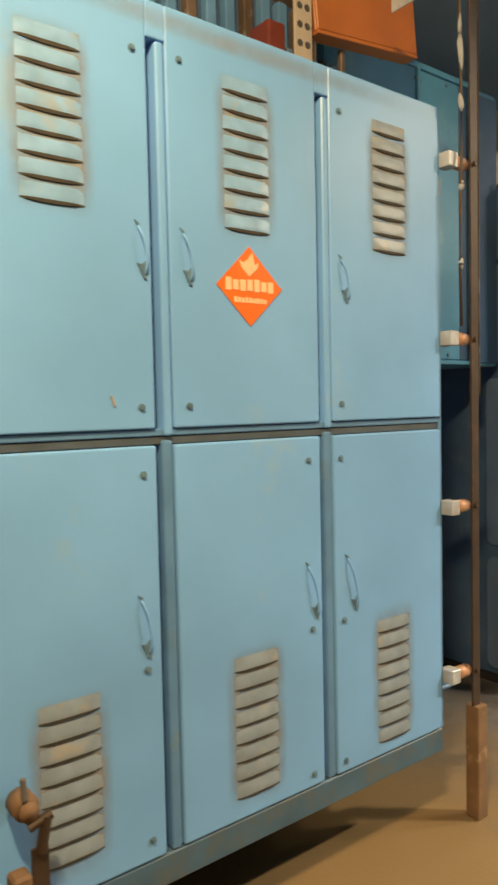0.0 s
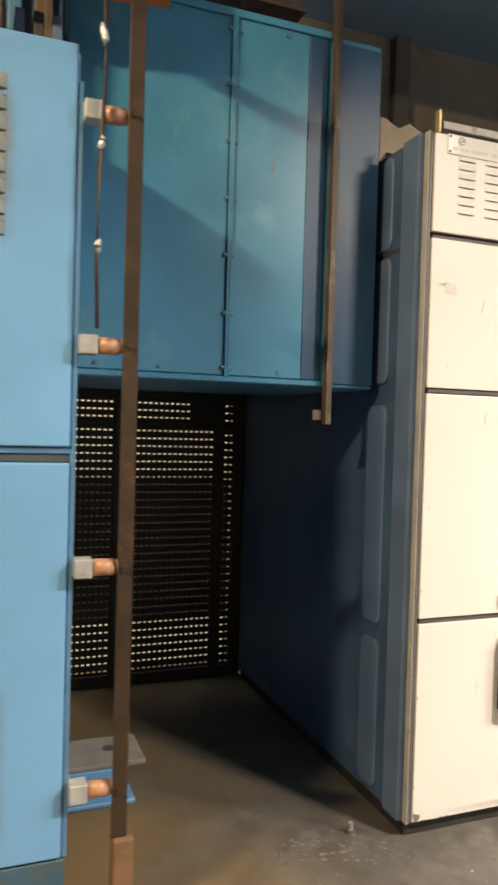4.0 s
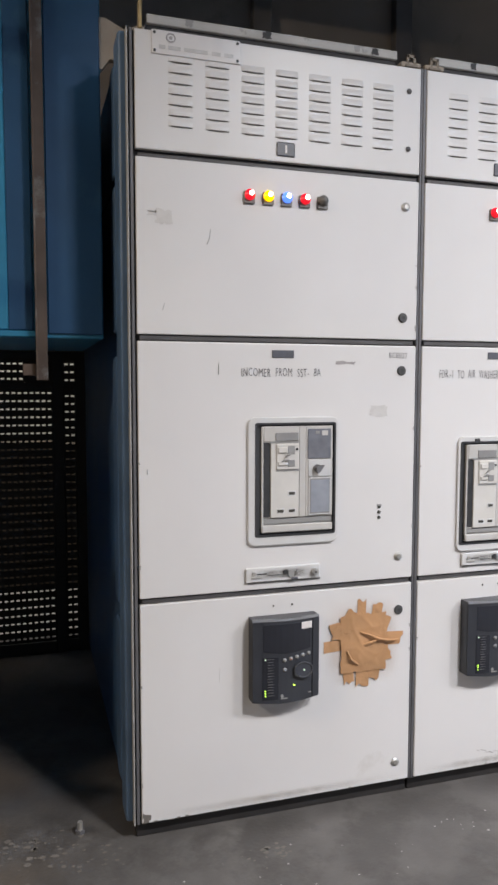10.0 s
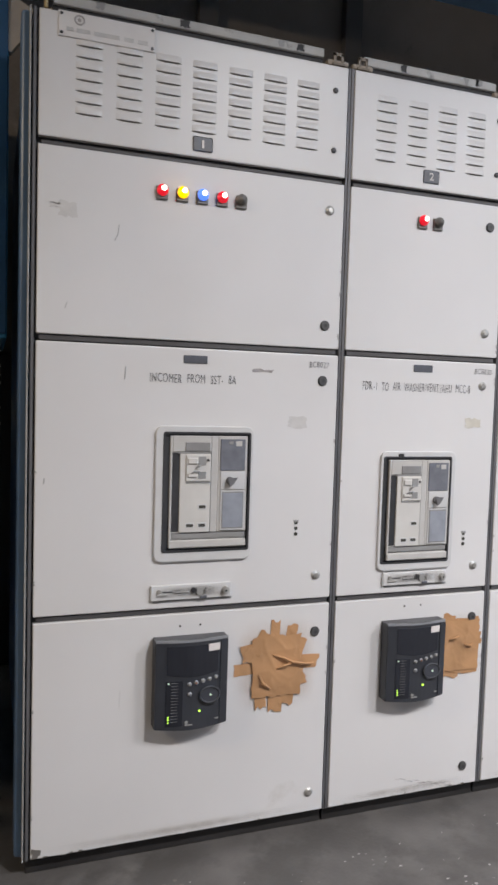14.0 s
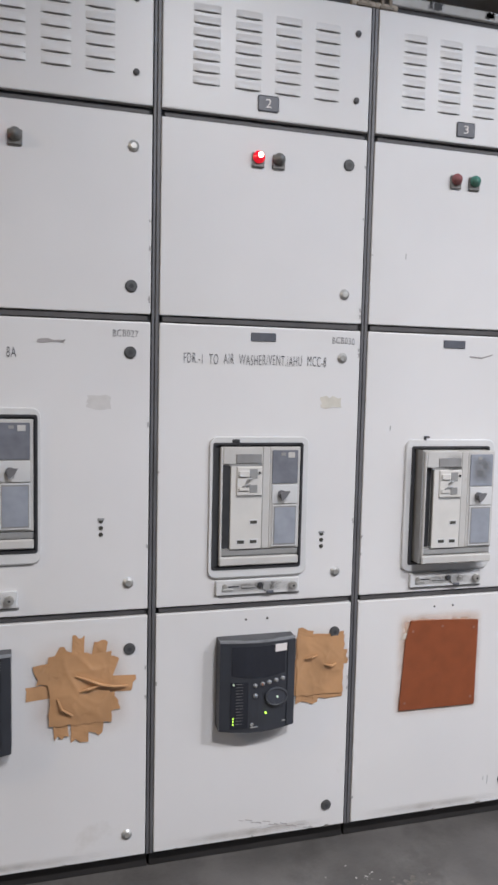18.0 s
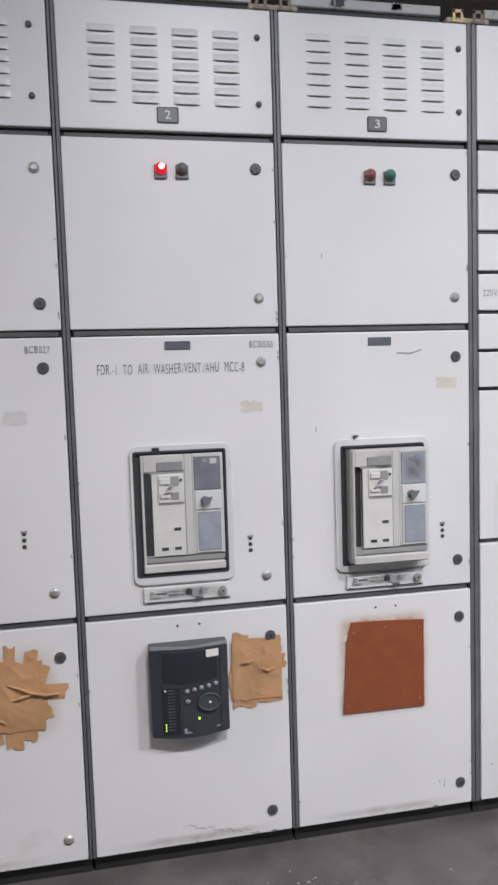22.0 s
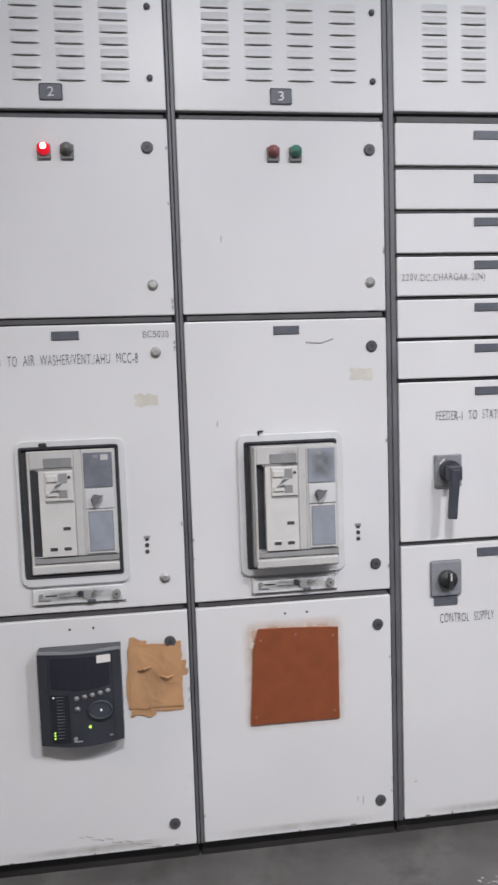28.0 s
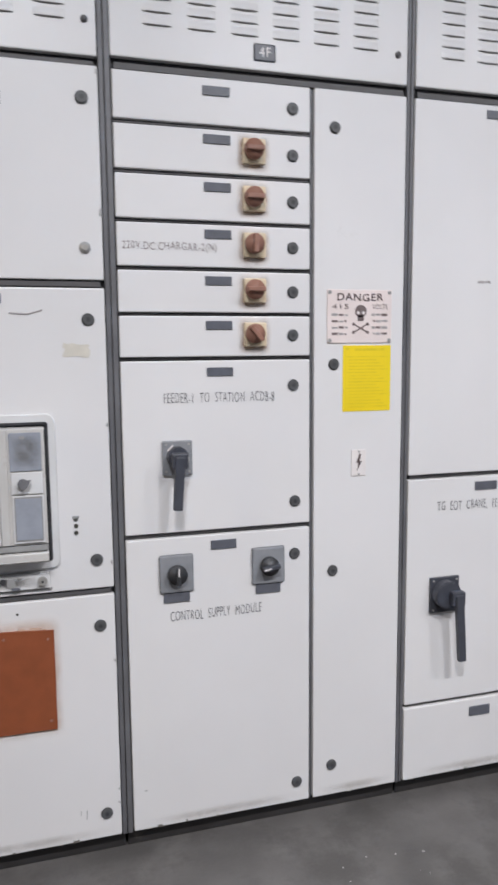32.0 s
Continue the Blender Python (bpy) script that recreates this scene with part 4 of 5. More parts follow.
part("scratch", merge(rod((0.205, -0.0004, 1.735), (0.213, -0.0004, 1.752), 0.0012, 6), rod((0.213, -0.0004, 1.752), (0.216, -0.0004, 1.778), 0.0011, 6)), SCRATCH, A, "dark curved scratch")
part("scratch", rod((0.078, -0.0003, 1.548), (0.083, -0.0003, 1.566), 0.0009, 6), SCRATCH, A)
part("scratch", rod((0.238, -0.0003, 1.368), (0.240, -0.0003, 1.402), 0.0011, 6), SCRATCH, A)
part("scratch", rod((0.240, -0.0003, 0.455), (0.242, -0.0003, 0.50), 0.0008, 6), GHOST, A)
part("scratch", rod((0.030, -0.0003, 1.085), (0.031, -0.0003, 1.10), 0.0012, 6), SCRATCH, A)
label_bar(A, 0.4355, 1.430)
lettering("INCOMER FROM SST- 8A", 0.308, 0.556, 1.364, 0.024, INK, A, -0.0012, "handwriting", "hand-lettered black words")
lettering("BCB027", 0.784, 0.846, 1.422, 0.017, INK, A, -0.0012, "handwriting", "small hand-lettered code")
smear(A, 0.605, 0.668, 1.404, 1.411, PALEINK, "smudge", "grey smudge", seed=7, rough=0.003)
smear(A, 0.722, 0.782, 1.243, 1.275, GHOST, "glue_mark", seed=8)
breaker(A, 0.348, 0.604, 0.888, 1.227, 0.004, 0.326, 0.612, 0.860, 1.244)
latch_bar(A, 0.320, 0.556, 0.752, 0.795, True)
sensor_holes(A, 0.757, 0.943)
small_holes(A, 0.409, 0.673)
relay(A, 0.331, 0.541, 0.396, 0.646)
# painted orange glow behind the tape
film_patch(A, 0.565, 0.848, 0.385, 0.680, HALO, "glue_halo", -0.0005, "painted orange glow round the tape")
tape_patch(A, 0.706, 0.530, [
    (-0.085, -0.002, 0.10, 0.036, 4), (0.08, 0.006, 0.115, 0.042, -3), (-0.005, 0.085, 0.10, 0.030, 88), (0.045, 0.075, 0.09, 0.034, 80),
    (-0.055, 0.06, 0.10, 0.04, 62), (-0.05, -0.075, 0.10, 0.036, 96), (0.0, -0.095, 0.085, 0.044, 90), (0.042, -0.085, 0.075, 0.038, 84),
    (-0.06, 0.05, 0.10, 0.05, 8), (0.055, 0.04, 0.09, 0.06, 70), (0.02, -0.05, 0.15, 0.05, 10), (-0.02, 0.03, 0.16, 0.05, -12)], 5, (0.155, 0.185), "crumpled brown tape patch over a hole", [[(-0.01, 0.036), (0.02, 0.026), (0.05, 0.012), (0.085, 0.003), (0.12, 0.001)], [(0.0, -0.006), (0.02, 0.002), (0.05, 0.006)], [(-0.055, -0.02), (-0.045, -0.045), (-0.018, -0.066)]])
smear(A, 0.008, 0.030, 0.057, 0.085, DUSTPATCH, "scuff", seed=11)
top_rail(A, 0.040, 0.80)
lifting_bracket(A, 0.845)
part("lifting_bracket", slab(0.018, 0.027, 0.000, 0.022, 2.300, 2.372, 0.001), BRASS, A, "bent yellow zinc strip")
# blue side: a grey corner frame, a rounded post, short covers with rounded ends and one plain deep panel
part("corner_frame", slab(-0.0165, -0.0130, 0.0, 0.027, 0.052, 2.300, 0.001), CHIPPED, A, "grey steel corner edge")
part("corner_post", slab(-0.036, -0.0085, 0.0275, 0.128, 0.05, 2.300, 0.012, 4), EDGEBLUE, A, "blue rounded corner post")
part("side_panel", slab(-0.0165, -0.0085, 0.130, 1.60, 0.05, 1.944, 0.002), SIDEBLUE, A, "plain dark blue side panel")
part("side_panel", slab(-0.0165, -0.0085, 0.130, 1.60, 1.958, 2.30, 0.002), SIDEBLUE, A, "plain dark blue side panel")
part("seam_strip", slab(-0.0150, -0.0085, 0.130, 1.60, 1.9445, 1.9575, 0), GAP, A)
for za, zb in ((0.075, 0.600), (0.655, 1.425), (1.500, 1.935), (1.965, 2.285)):
    pts = [(y, z) for y, z in rounded(0.195, 0.318, za, zb, 0.035, 5)]
    bm = bmesh.new()
    for xx, grow in ((-0.0167, 0.0), (-0.0235, 0.0), (-0.0275, 0.006)):
        my, mz = 0.2565, (za + zb) / 2
        for y, z in pts:
            bm.verts.new((xx, y - math.copysign(grow, y - my), z - math.copysign(grow, z - mz)))
    bm.verts.ensure_lookup_table()
    n_ = len(pts)
    for q in range(2):
        for i in range(n_):
            j = (i + 1) % n_
            bm.faces.new((bm.verts[q * n_ + i], bm.verts[q * n_ + j], bm.verts[q * n_ + n_ + j], bm.verts[q * n_ + n_ + i]))
    bm.faces.new([bm.verts[2 * n_ + i] for i in range(n_)])
    bmesh.ops.recalc_face_normals(bm, faces=bm.faces[:])
    part("side_cover", bm, COVERBLUE, A, "faded blue cover with rounded ends")

# cubicle two
B = cubicle(0.889, 1.457, "off-white feeder cubicle with one lit red lamp", 0.0090, 0.0070)
dB = tall_doors(B, 0.899, 1.447)
vents(dB[0], [0.974, 1.081, 1.186, 1.292])
for zz in (2.226, 2.058):
    screw(B, 1.410, zz)
number_plate(B, "2", 1.170, 2.0215)
pilot(B, 1.146, 1.876, LITRED, 1)
pilot(B, 1.201, 1.876, OFFGREY, 0)
for x, z, dk in ((1.396, 1.892, 1), (1.395, 1.556, 0), (1.395, 1.387, 0), (1.394, 0.801, 0), (1.399, 0.628, 1), (1.391, 0.121, 1)):
    knob_lock(B, x, z, dk)
label_bar(B, 1.172, 1.4345)
lettering("FDR.-1 TO AIR WASHER/VENT./AHU MCC-8", 0.962, 1.349, 1.362, 0.026, INK, B, -0.0012, "handwriting", "hand-lettered black words")
lettering("BCB030", 1.365, 1.429, 1.424, 0.017, INK, B, -0.0012, "handwriting", "small hand-lettered code")
smear(B, 1.338, 1.398, 1.252, 1.281, OLDTAPE, "old_tape", "yellowed strip of old tape", seed=12)
breaker(B, 1.042, 1.288, 0.822, 1.158, 0.010, 1.033, 1.305, 0.799, 1.174)
part("broken_clip", merge(slab(1.092, 1.112, -0.012, 0, 1.158, 1.168, 0.002), slab(1.106, 1.112, -0.012, 0, 1.150, 1.162, 0.001)), BLACK, B, "broken black clip above the breaker")
latch_bar(B, 1.055, 1.286, 0.752, 0.793, True)
sensor_holes(B, 1.351, 0.890)
small_holes(B, 1.142, 0.680)
relay(B, 1.062, 1.270, 0.394, 0.638)
# the same painted glow round this cubicle's tape
film_patch(B, 1.262, 1.450, 0.420, 0.650, HALO, "glue_halo", -0.0005, "painted orange glow round the tape")
tape_patch(B, 1.358, 0.536, [
    (0.066, 0.018, 0.030, 0.042, 2), (-0.046, 0.080, 0.050, 0.046, 84), (0.020, 0.062, 0.060, 0.096, 88), (0.040, -0.045, 0.058, 0.105, 3), (-0.036, -0.080, 0.050, 0.066, 88),
    (0.012, -0.074, 0.042, 0.060, 92), (-0.052, 0.0, 0.046, 0.165, 0)], 9, (0.138, 0.165), "crumpled brown tape patch beside the relay", [[(-0.045, 0.024), (-0.030, 0.029), (-0.012, 0.031)], [(0.012, 0.004), (0.03, 0.0), (0.045, 0.003)]])
for k in range(13):
    q = k / 12
    xx, zz = 1.135 + 0.205 * q, 0.112 - 0.048 * q + 0.004 * math.sin(k * 2.1)
    part("scuff_mark", rod((xx, -0.0003, zz), (xx + 0.013 + 0.008 * (k % 3), -0.0003, zz - 0.004 - 0.002 * (k % 2)), 0.0008 + 0.0004 * (k % 2) + 0.0005 * q, 6), PALEINK, B)
smear(B, 1.20, 1.33, 0.078, 0.084, GHOST, "scuff", "grey scuff line", seed=14, rough=0.0012)
smear(B, 1.31, 1.345, 0.060, 0.068, GHOST, "scuff", seed=15, rough=0.003)
top_rail(B, 0.93, 1.40)
lifting_bracket(B, 0.925)
lifting_bracket(B, 1.425)

# cubicle three
C = cubicle(1.459, 2.017, "off-white cubicle with drawn-out breaker and brown blanking sheet", 0.0090, 0.0115)
dC = tall_doors(C, 1.469, 2.003)
vents(dC[0], [1.541, 1.648, 1.755, 1.865], 2.229)
for zz in (2.228, 2.060):
    screw(C, 1.977, zz)
number_plate(C, "3", 1.737, 2.019)
pilot(C, 1.713, 1.873, OFFRED, 0)
pilot(C, 1.770, 1.873, OFFGREEN, 0)
for x, z, dk in ((1.965, 1.890, 1), (1.961, 1.554, 0), (1.962, 1.387, 1), (1.963, 0.800, 1), (1.966, 0.630, 1), (1.966, 0.123, 1)):
    knob_lock(C, x, z, dk)
label_bar(C, 1.734, 1.4345)
part("pencil_mark", merge(rod((1.785, -0.0003, 1.402), (1.825, -0.0003, 1.399), 0.0022, 6), rod((1.825, -0.0003, 1.399), (1.858, -0.0003, 1.409), 0.0018, 6)), PALEINK, C, "grey rubbed mark")
part("scratch", rod((1.572, -0.0003, 1.66), (1.573, -0.0003, 1.675), 0.0012, 6), SCRATCH, C)
part("scratch", rod((1.545, -0.0003, 1.19), (1.546, -0.0003, 1.205), 0.0012, 6), SCRATCH, C)
smear(C, 1.902, 1.962, 1.300, 1.330, OLDTAPE, "old_tape", "yellowed strip of old tape", seed=16)
breaker(C, 1.612, 1.858, 0.810, 1.147, 0.048, 1.594, 1.876, 0.790, 1.166)
part("broken_clip", merge(slab(1.650, 1.653, -0.012, 0, 1.164, 1.176, 0.001), slab(1.6535, 1.664, -0.012, 0, 1.172, 1.176, 0.001)), BLACK, C)
latch_bar(C, 1.622, 1.850, 0.742, 0.783, True)
film_patch(C, 1.69, 1.75, 1.06, 1.135, SOOT, "grime", -0.0545)
film_patch(C, 1.77, 1.845, 1.04, 1.13, SOOT, "grime", -0.0560)
film_patch(C, 1.585, 1.885, 0.728, 0.80, GRIME, "grime", -0.0005)
sensor_holes(C, 1.916, 0.889)
small_holes(C, 1.709, 0.680)
film_patch(C, 1.585, 1.875, 0.352, 0.672, ORANGEBLOOM, "sealant_smear", -0.0008, "pale orange smear round the sheet")
sheet = part("blanking_sheet", plate([(1.606, 0.378), (1.852, 0.376), (1.853, 0.633), (1.74, 0.640), (1.634, 0.643), (1.627, 0.618), (1.619, 0.590)], -0.006, -0.0012), RUSTPLATE, C, "red-brown insulating sheet screwed over the hole")
for sx_, sz_ in ((1.640, 0.612), (1.838, 0.612), (1.838, 0.400), (1.622, 0.400), (1.735, 0.622)):
    part("sheet_screw", disc(sx_, sz_, 0.0035, -0.0078, -0.005, 8), KNOBBROWN, sheet)
part("torn_corner", plate([(1.606, 0.590), (1.626, 0.588), (1.628, 0.608), (1.612, 0.606)], -0.0022, -0.0012), OLDTAPE, C)
part("scratch", rod((1.915, -0.0003, 0.115), (1.916, -0.0003, 0.14), 0.0009, 6), SCRATCH, C)
part("scratch", rod((1.90, -0.0003, 0.128), (1.901, -0.0003, 0.14), 0.0009, 6), SCRATCH, C)
top_rail(C, 1.50, 1.93)
lifting_bracket(C, 1.490)
lifting_bracket(C, 1.980, BRASS)

# cubicle four: drawers and feeder
D = cubicle(2.019, 2.805, "off-white feeder cubicle with drawers and a narrow side door", 0.0130, 0.0090)
dtop = door(D, 2.033, 2.793, 1.988, 2.297, label="louvred off-white top door")
vents(dtop, [2.109, 2.215, 2.321, 2.427, 2.533, 2.640], 2.236)
screw(D, 2.765, 2.228)
screw(D, 2.765, 2.060)
number_plate(D, "4F", 2.406, 2.029)
cross_rail(D, 2.033, 2.793, 1.9620, 1.9770, 0.005)
EZ = [(1.853, 1.9600), (1.741, 1.842), (1.628, 1.730), (1.516, 1.618), (1.406, 1.506), (1.297, 1.397)]
for k, (za, zb) in enumerate(EZ):
    door(D, 2.035, 2.525, za, zb, "drawer_front")
    label_bar(D, 2.283, zb - (0.023 if k else 0.030))
    knob_lock(D, 2.478, za + 0.052, 1)
    if k:
        zc = (za + zb) / 2 + 0.004
        sw = part("rotary_switch", slab(2.346, 2.404, -0.014, 0.0, zc - 0.030, zc + 0.030, 0.004, 2), KNOBPLATE, D, "yellowed rotary switch with red-brown knob")
        kx, kz = 2.371, zc + 0.002
        part("knob", rod((kx, -0.013, kz), (kx, -0.032, kz), 0.0245, 20, 0.003), KNOBBROWN, sw, "red-brown knob", True)
        ang = (0, 0, 90, 0, 50)[k - 1]
        bm = slab(-0.023, 0.023, -0.043, -0.030, -0.006, 0.006, 0.002)
        bmesh.ops.transform(bm, matrix=Matrix.Translation((kx, 0, kz)) @ Matrix.Rotation(radians(ang), 4, "Y"), verts=bm.verts)
        part("grip", bm, KNOBBROWN, sw)
        film_patch(D, 2.328, 2.422, zc - 0.052, zc + 0.046, BROWNBLOOM, "rust_bloom", -0.0005)
lettering("220V.DC.CHARGAR-2(N)", 2.048, 2.279, 1.549, 0.024, PRINT, D, -0.0012, "handwriting", "faint hand-lettered words")
door(D, 2.035, 2.525, 0.853, 1.287, label="feeder door with rotary handle")
label_bar(D, 2.2835, 1.2585)
lettering("FEEDER-1 TO STATION ACDB-8", 2.139, 2.427, 1.182, 0.025, INK, D, -0.0012, "handwriting", "hand-lettered black words")
knob_lock(D, 2.479, 1.221, 1)
knob_lock(D, 2.483, 0.914, 1)


def rotary_handle(c, px0, px1, pz0, pz1, hx, hz, length, lean, plate_mat, label, hub=0.026, off=0.0):
    h = part("rotary_handle", slab(px0, px1, -0.010, 0.0, pz0, pz1, 0.003, 2), plate_mat, c, label)
    part("hub", merge(rod((hx, -0.009, hz), (hx, -0.040, hz), hub, 20, 0.003), slab(hx + off - 0.020, hx + off + 0.020, -0.060, -0.036, hz - 0.026, hz + 0.014, 0.005, 2)), NAVY, h, "dark navy hub", False)
    bm = slab(-0.0125, 0.0125, -0.066, -0.050, -length, 0.006, 0.004, 2)
    for v in bm.verts:
        if v.co.z < -length * 0.5:
            v.co.x *= 0.92
    bmesh.ops.transform(bm, matrix=Matrix.Translation((hx + off, 0, hz)) @ Matrix.Rotation(radians(lean), 4, "Y"), verts=bm.verts)
    part("lever", bm, NAVY, h, "dark navy lever pointing down")
    part("padlock_tab", slab(hx + 0.017, hx + 0.022, -0.055, -0.034, hz - 0.012, hz + 0.004, 0.001), STEEL, h)
    for sx_, sz_ in ((px0 + 0.009, pz0 + 0.009), (px1 - 0.009, pz0 + 0.009), (px0 + 0.009, pz1 - 0.009), (px1 - 0.009, pz1 - 0.009)):
        part("plate_screw", disc(sx_, sz_, 0.003, -0.0115, -0.009, 8), STEEL, h)
    return h


rh = rotary_handle(D, 2.131, 2.207, 1.002, 1.089, 2.167, 1.050, 0.128, 4, SWPLATE, "grey rotary isolator handle with dark lever")
part("pointer_mark", rod((2.144, -0.0105, 1.064), (2.158, -0.0105, 1.078), 0.002, 6), PAPER, rh)
door(D, 2.035, 2.525, 0.056, 0.840, label="control supply door")
label_bar(D, 2.287, 0.8125, 0.068, 0.024)
for (sx0, sx1, ang, tall) in ((2.117, 2.205, 0, 0.696), (2.362, 2.452, -100, 0.694)):
    zc = 0.747
    sw = part("selector_switch", slab(sx0, sx1, -0.009, 0.0, zc - 0.050, zc + 0.050, 0.006, 2), SWPLATE, D, "grey selector switch with black knob")
    kx = (sx0 + sx1) / 2
    part("knob", rod((kx, -0.008, zc), (kx, -0.030, zc), 0.025, 22, 0.004), BLACK, sw, "black knob", True)
    bm = slab(-0.006, 0.006, -0.042, -0.028, -0.024, 0.024, 0.002)
    bmesh.ops.transform(bm, matrix=Matrix.Translation((kx, 0, zc)) @ Matrix.Rotation(radians(ang), 4, "Y"), verts=bm.verts)
    part("grip", bm, NAVY if ang else BLACK, sw)
    bm = slab(-0.0016, 0.0016, -0.0432, -0.041, 0.002, 0.022, 0)
    bmesh.ops.transform(bm, matrix=Matrix.Translation((kx, 0, zc)) @ Matrix.Rotation(radians(ang), 4, "Y"), verts=bm.verts)
    part("pointer", bm, PAPER, sw)
    part("label_plate", slab(kx - 0.034, kx + 0.034, -0.004, 0.0, 0.670, 0.6955, 0.001), LABEL, D, "dark engraved label plate")
knob_lock(D, 2.482, 0.771, 1)
knob_lock(D, 2.488, 0.115, 1)
lettering("CONTROL SUPPLY MODULE", 2.144, 2.388, 0.619, 0.026, INK, D, -0.0012, "handwriting", "hand-lettered black words")
part("scratch", rod((2.065, -0.0003, 0.165), (2.072, -0.0003, 0.166), 0.0012, 6), SCRATCH, D)
for z0, z1 in zip([e[0] for e in EZ] + [0.853], [e[1] for e in EZ[1:]] + [1.287, 0.840]):
    cross_rail(D, 2.027, 2.533, z1 + 0.003, z0 - 0.003, 0.009)
part("centre_post", slab(2.529, 2.535, 0.012, 0.0200, 0.052, 1.9615, 0.001), RAIL, D)
door(D, 2.537, 2.793, 0.056, 1.9610, label="narrow off-white cable alley door")
for zz in (1.869, 1.273, 0.713, 0.147):
    knob_lock(D, 2.592, zz, 1)
dg = part("danger_sign", slab(2.572, 2.757, -0.003, 0.0, 1.328, 1.467, 0.001), SIGNPINK, D, "white danger sign with grey print")
for sx_, sz_ in ((2.579, 1.460), (2.750, 1.460), (2.579, 1.335), (2.750, 1.335)):
    part("sign_screw", disc(sx_, sz_, 0.005, -0.0055, -0.002, 8), MIDGREY, dg)
lettering("DANGER", 2.600, 2.731, 1.438, 0.019, DARKPRINT, dg, -0.0042, "danger_word")
lettering("415", 2.585, 2.632, 1.416, 0.013, PRINT, dg, -0.0042, "voltage_word")
lettering("VOLTS", 2.700, 2.744, 1.416, 0.013, PRINT, dg, -0.0042, "voltage_word")
for k in range(4):
    zz = 1.402 - 0.0165 * k
    for q, (u0, u1) in enumerate(((0.0, 0.017), (0.020, 0.033), (0.036, 0.045 - 0.004 * (k % 2)))):
        part("print_bar", slab(2.585 + u0, 2.585 + u1, -0.0038, -0.0025, zz - 0.0032, zz + 0.0032 - 0.001 * ((k + q) % 3), 0), PRINT if (k + q) % 2 else PALEINK, dg)
        part("print_bar", slab(2.744 - u1, 2.744 - u0, -0.0038, -0.0025, zz - 0.0032 + 0.001 * ((k + q) % 2), zz + 0.0032, 0), PALEINK if (k + q) % 3 else PRINT, dg)
skull = [(2.667 + 0.0165 * math.cos(k * math.tau / 20), 1.411 + 0.0165 * math.sin(k * math.tau / 20)) for k in range(20)]
part("warning_emblem", merge(plate(skull, -0.0042, -0.0028), slab(2.658, 2.676, -0.0042, -0.0028, 1.386, 1.402, 0.001)), PRINT, dg, "skull emblem")
for ex in (2.660, 2.674):
    part("emblem_hole", disc(ex, 1.407, 0.0042, -0.0050, -0.004, 10), PAPER, dg)
for a in (28, -28):
    bm = merge(slab(-0.024, 0.024, -0.0040, -0.0028, -0.0018, 0.0018, 0), slab(0.020, 0.026, -0.0040, -0.0028, -0.004, 0.004, 0), slab(-0.026, -0.020, -0.0040, -0.0028, -0.004, 0.004, 0))
    bmesh.ops.transform(bm, matrix=Matrix.Translation((2.667, 0.0001 * a / 28, 1.367)) @ Matrix.Rotation(radians(a), 4, "Y"), verts=bm.verts)
    part("crossed_bone", bm, PRINT, dg)
yn = part("notice", slab(2.618, 2.757, -0.0014, 0.0, 1.147, 1.322, 0), YELLOW, D, "bright yellow printed notice")
part("notice_mark", disc(2.630, 1.313, 0.004, -0.0019, -0.001, 10), YELLOWINK, yn)
part("print_bar", slab(2.652, 2.738, -0.0019, -0.001, 1.308, 1.314, 0), YELLOWINK, yn)
for k in range(17):
    zz = 1.292 - 0.0083 * k
    part("print_bar", slab(2.628 + (0.006 if k % 5 else 0), 2.748 - 0.011 * ((k * 7) % 4), -0.0018, -0.001, zz - 0.0011, zz + 0.0011, 0), YELLOWINK, yn)
bs = part("shock_sign", slab(2.645, 2.687, -0.0025, 0.0, 0.971, 1.043, 0.001), PAPER, D, "small white high-voltage sign")
part("lightning_mark", plate([(2.668, 1.032), (2.658, 1.006), (2.665, 1.008), (2.661, 0.986), (2.675, 1.012), (2.668, 1.011), (2.673, 1.032)], -0.0036, -0.0022), DARKPRINT, bs)
for zz in (1.038, 0.976):
    part("sign_screw", disc(2.666, zz, 0.003, -0.0042, -0.002, 8), MIDGREY, bs)
top_rail(D, 2.06, 2.74)
lifting_bracket(D, 2.040)
lifting_bracket(D, 2.775)

# cubicle five: only its near part comes into view
G = cubicle(2.807, 3.40, "off-white crane feeder cubicle with a dark rotary handle")
gx0, gx1 = 2.818, 3.388
gt = door(G, gx0, gx1, 1.988, 2.297, label="louvred off-white top door")
vents(gt, [2.890, 2.997, 3.104, 3.211], 2.236)
cross_rail(G, gx0, gx1, 1.9620, 1.9770, 0.005)
for za, zb in ((0.962, 1.9600), (0.288, 0.949), (0.056, 0.276)):
    door(G, gx0, gx1, za, zb)
cross_rail(G, gx0, gx1, 0.952, 0.959, 0.009)
cross_rail(G, gx0, gx1, 0.279, 0.285, 0.009)
label_bar(G, 3.066, 1.935)
label_bar(G, 3.066, 0.921, 0.072, 0.025)
label_bar(G, 3.068, 0.238, 0.070, 0.030)
lettering("TG EOT CRANE, FE", 2.911, 3.106, 0.852, 0.030, INK, G, -0.0012, "handwriting", "hand-lettered black words")
smear(G, 3.02, 3.06, 1.490, 1.496, PALEINK, "smudge", seed=31, rough=0.002)
rotary_handle(G, 2.890, 2.982, 0.560, 0.664, 2.933, 0.618, 0.19, -4, NAVY, "dark navy rotary isolator handle", 0.040, 0.020)
top_rail(G, 2.85, 3.30)

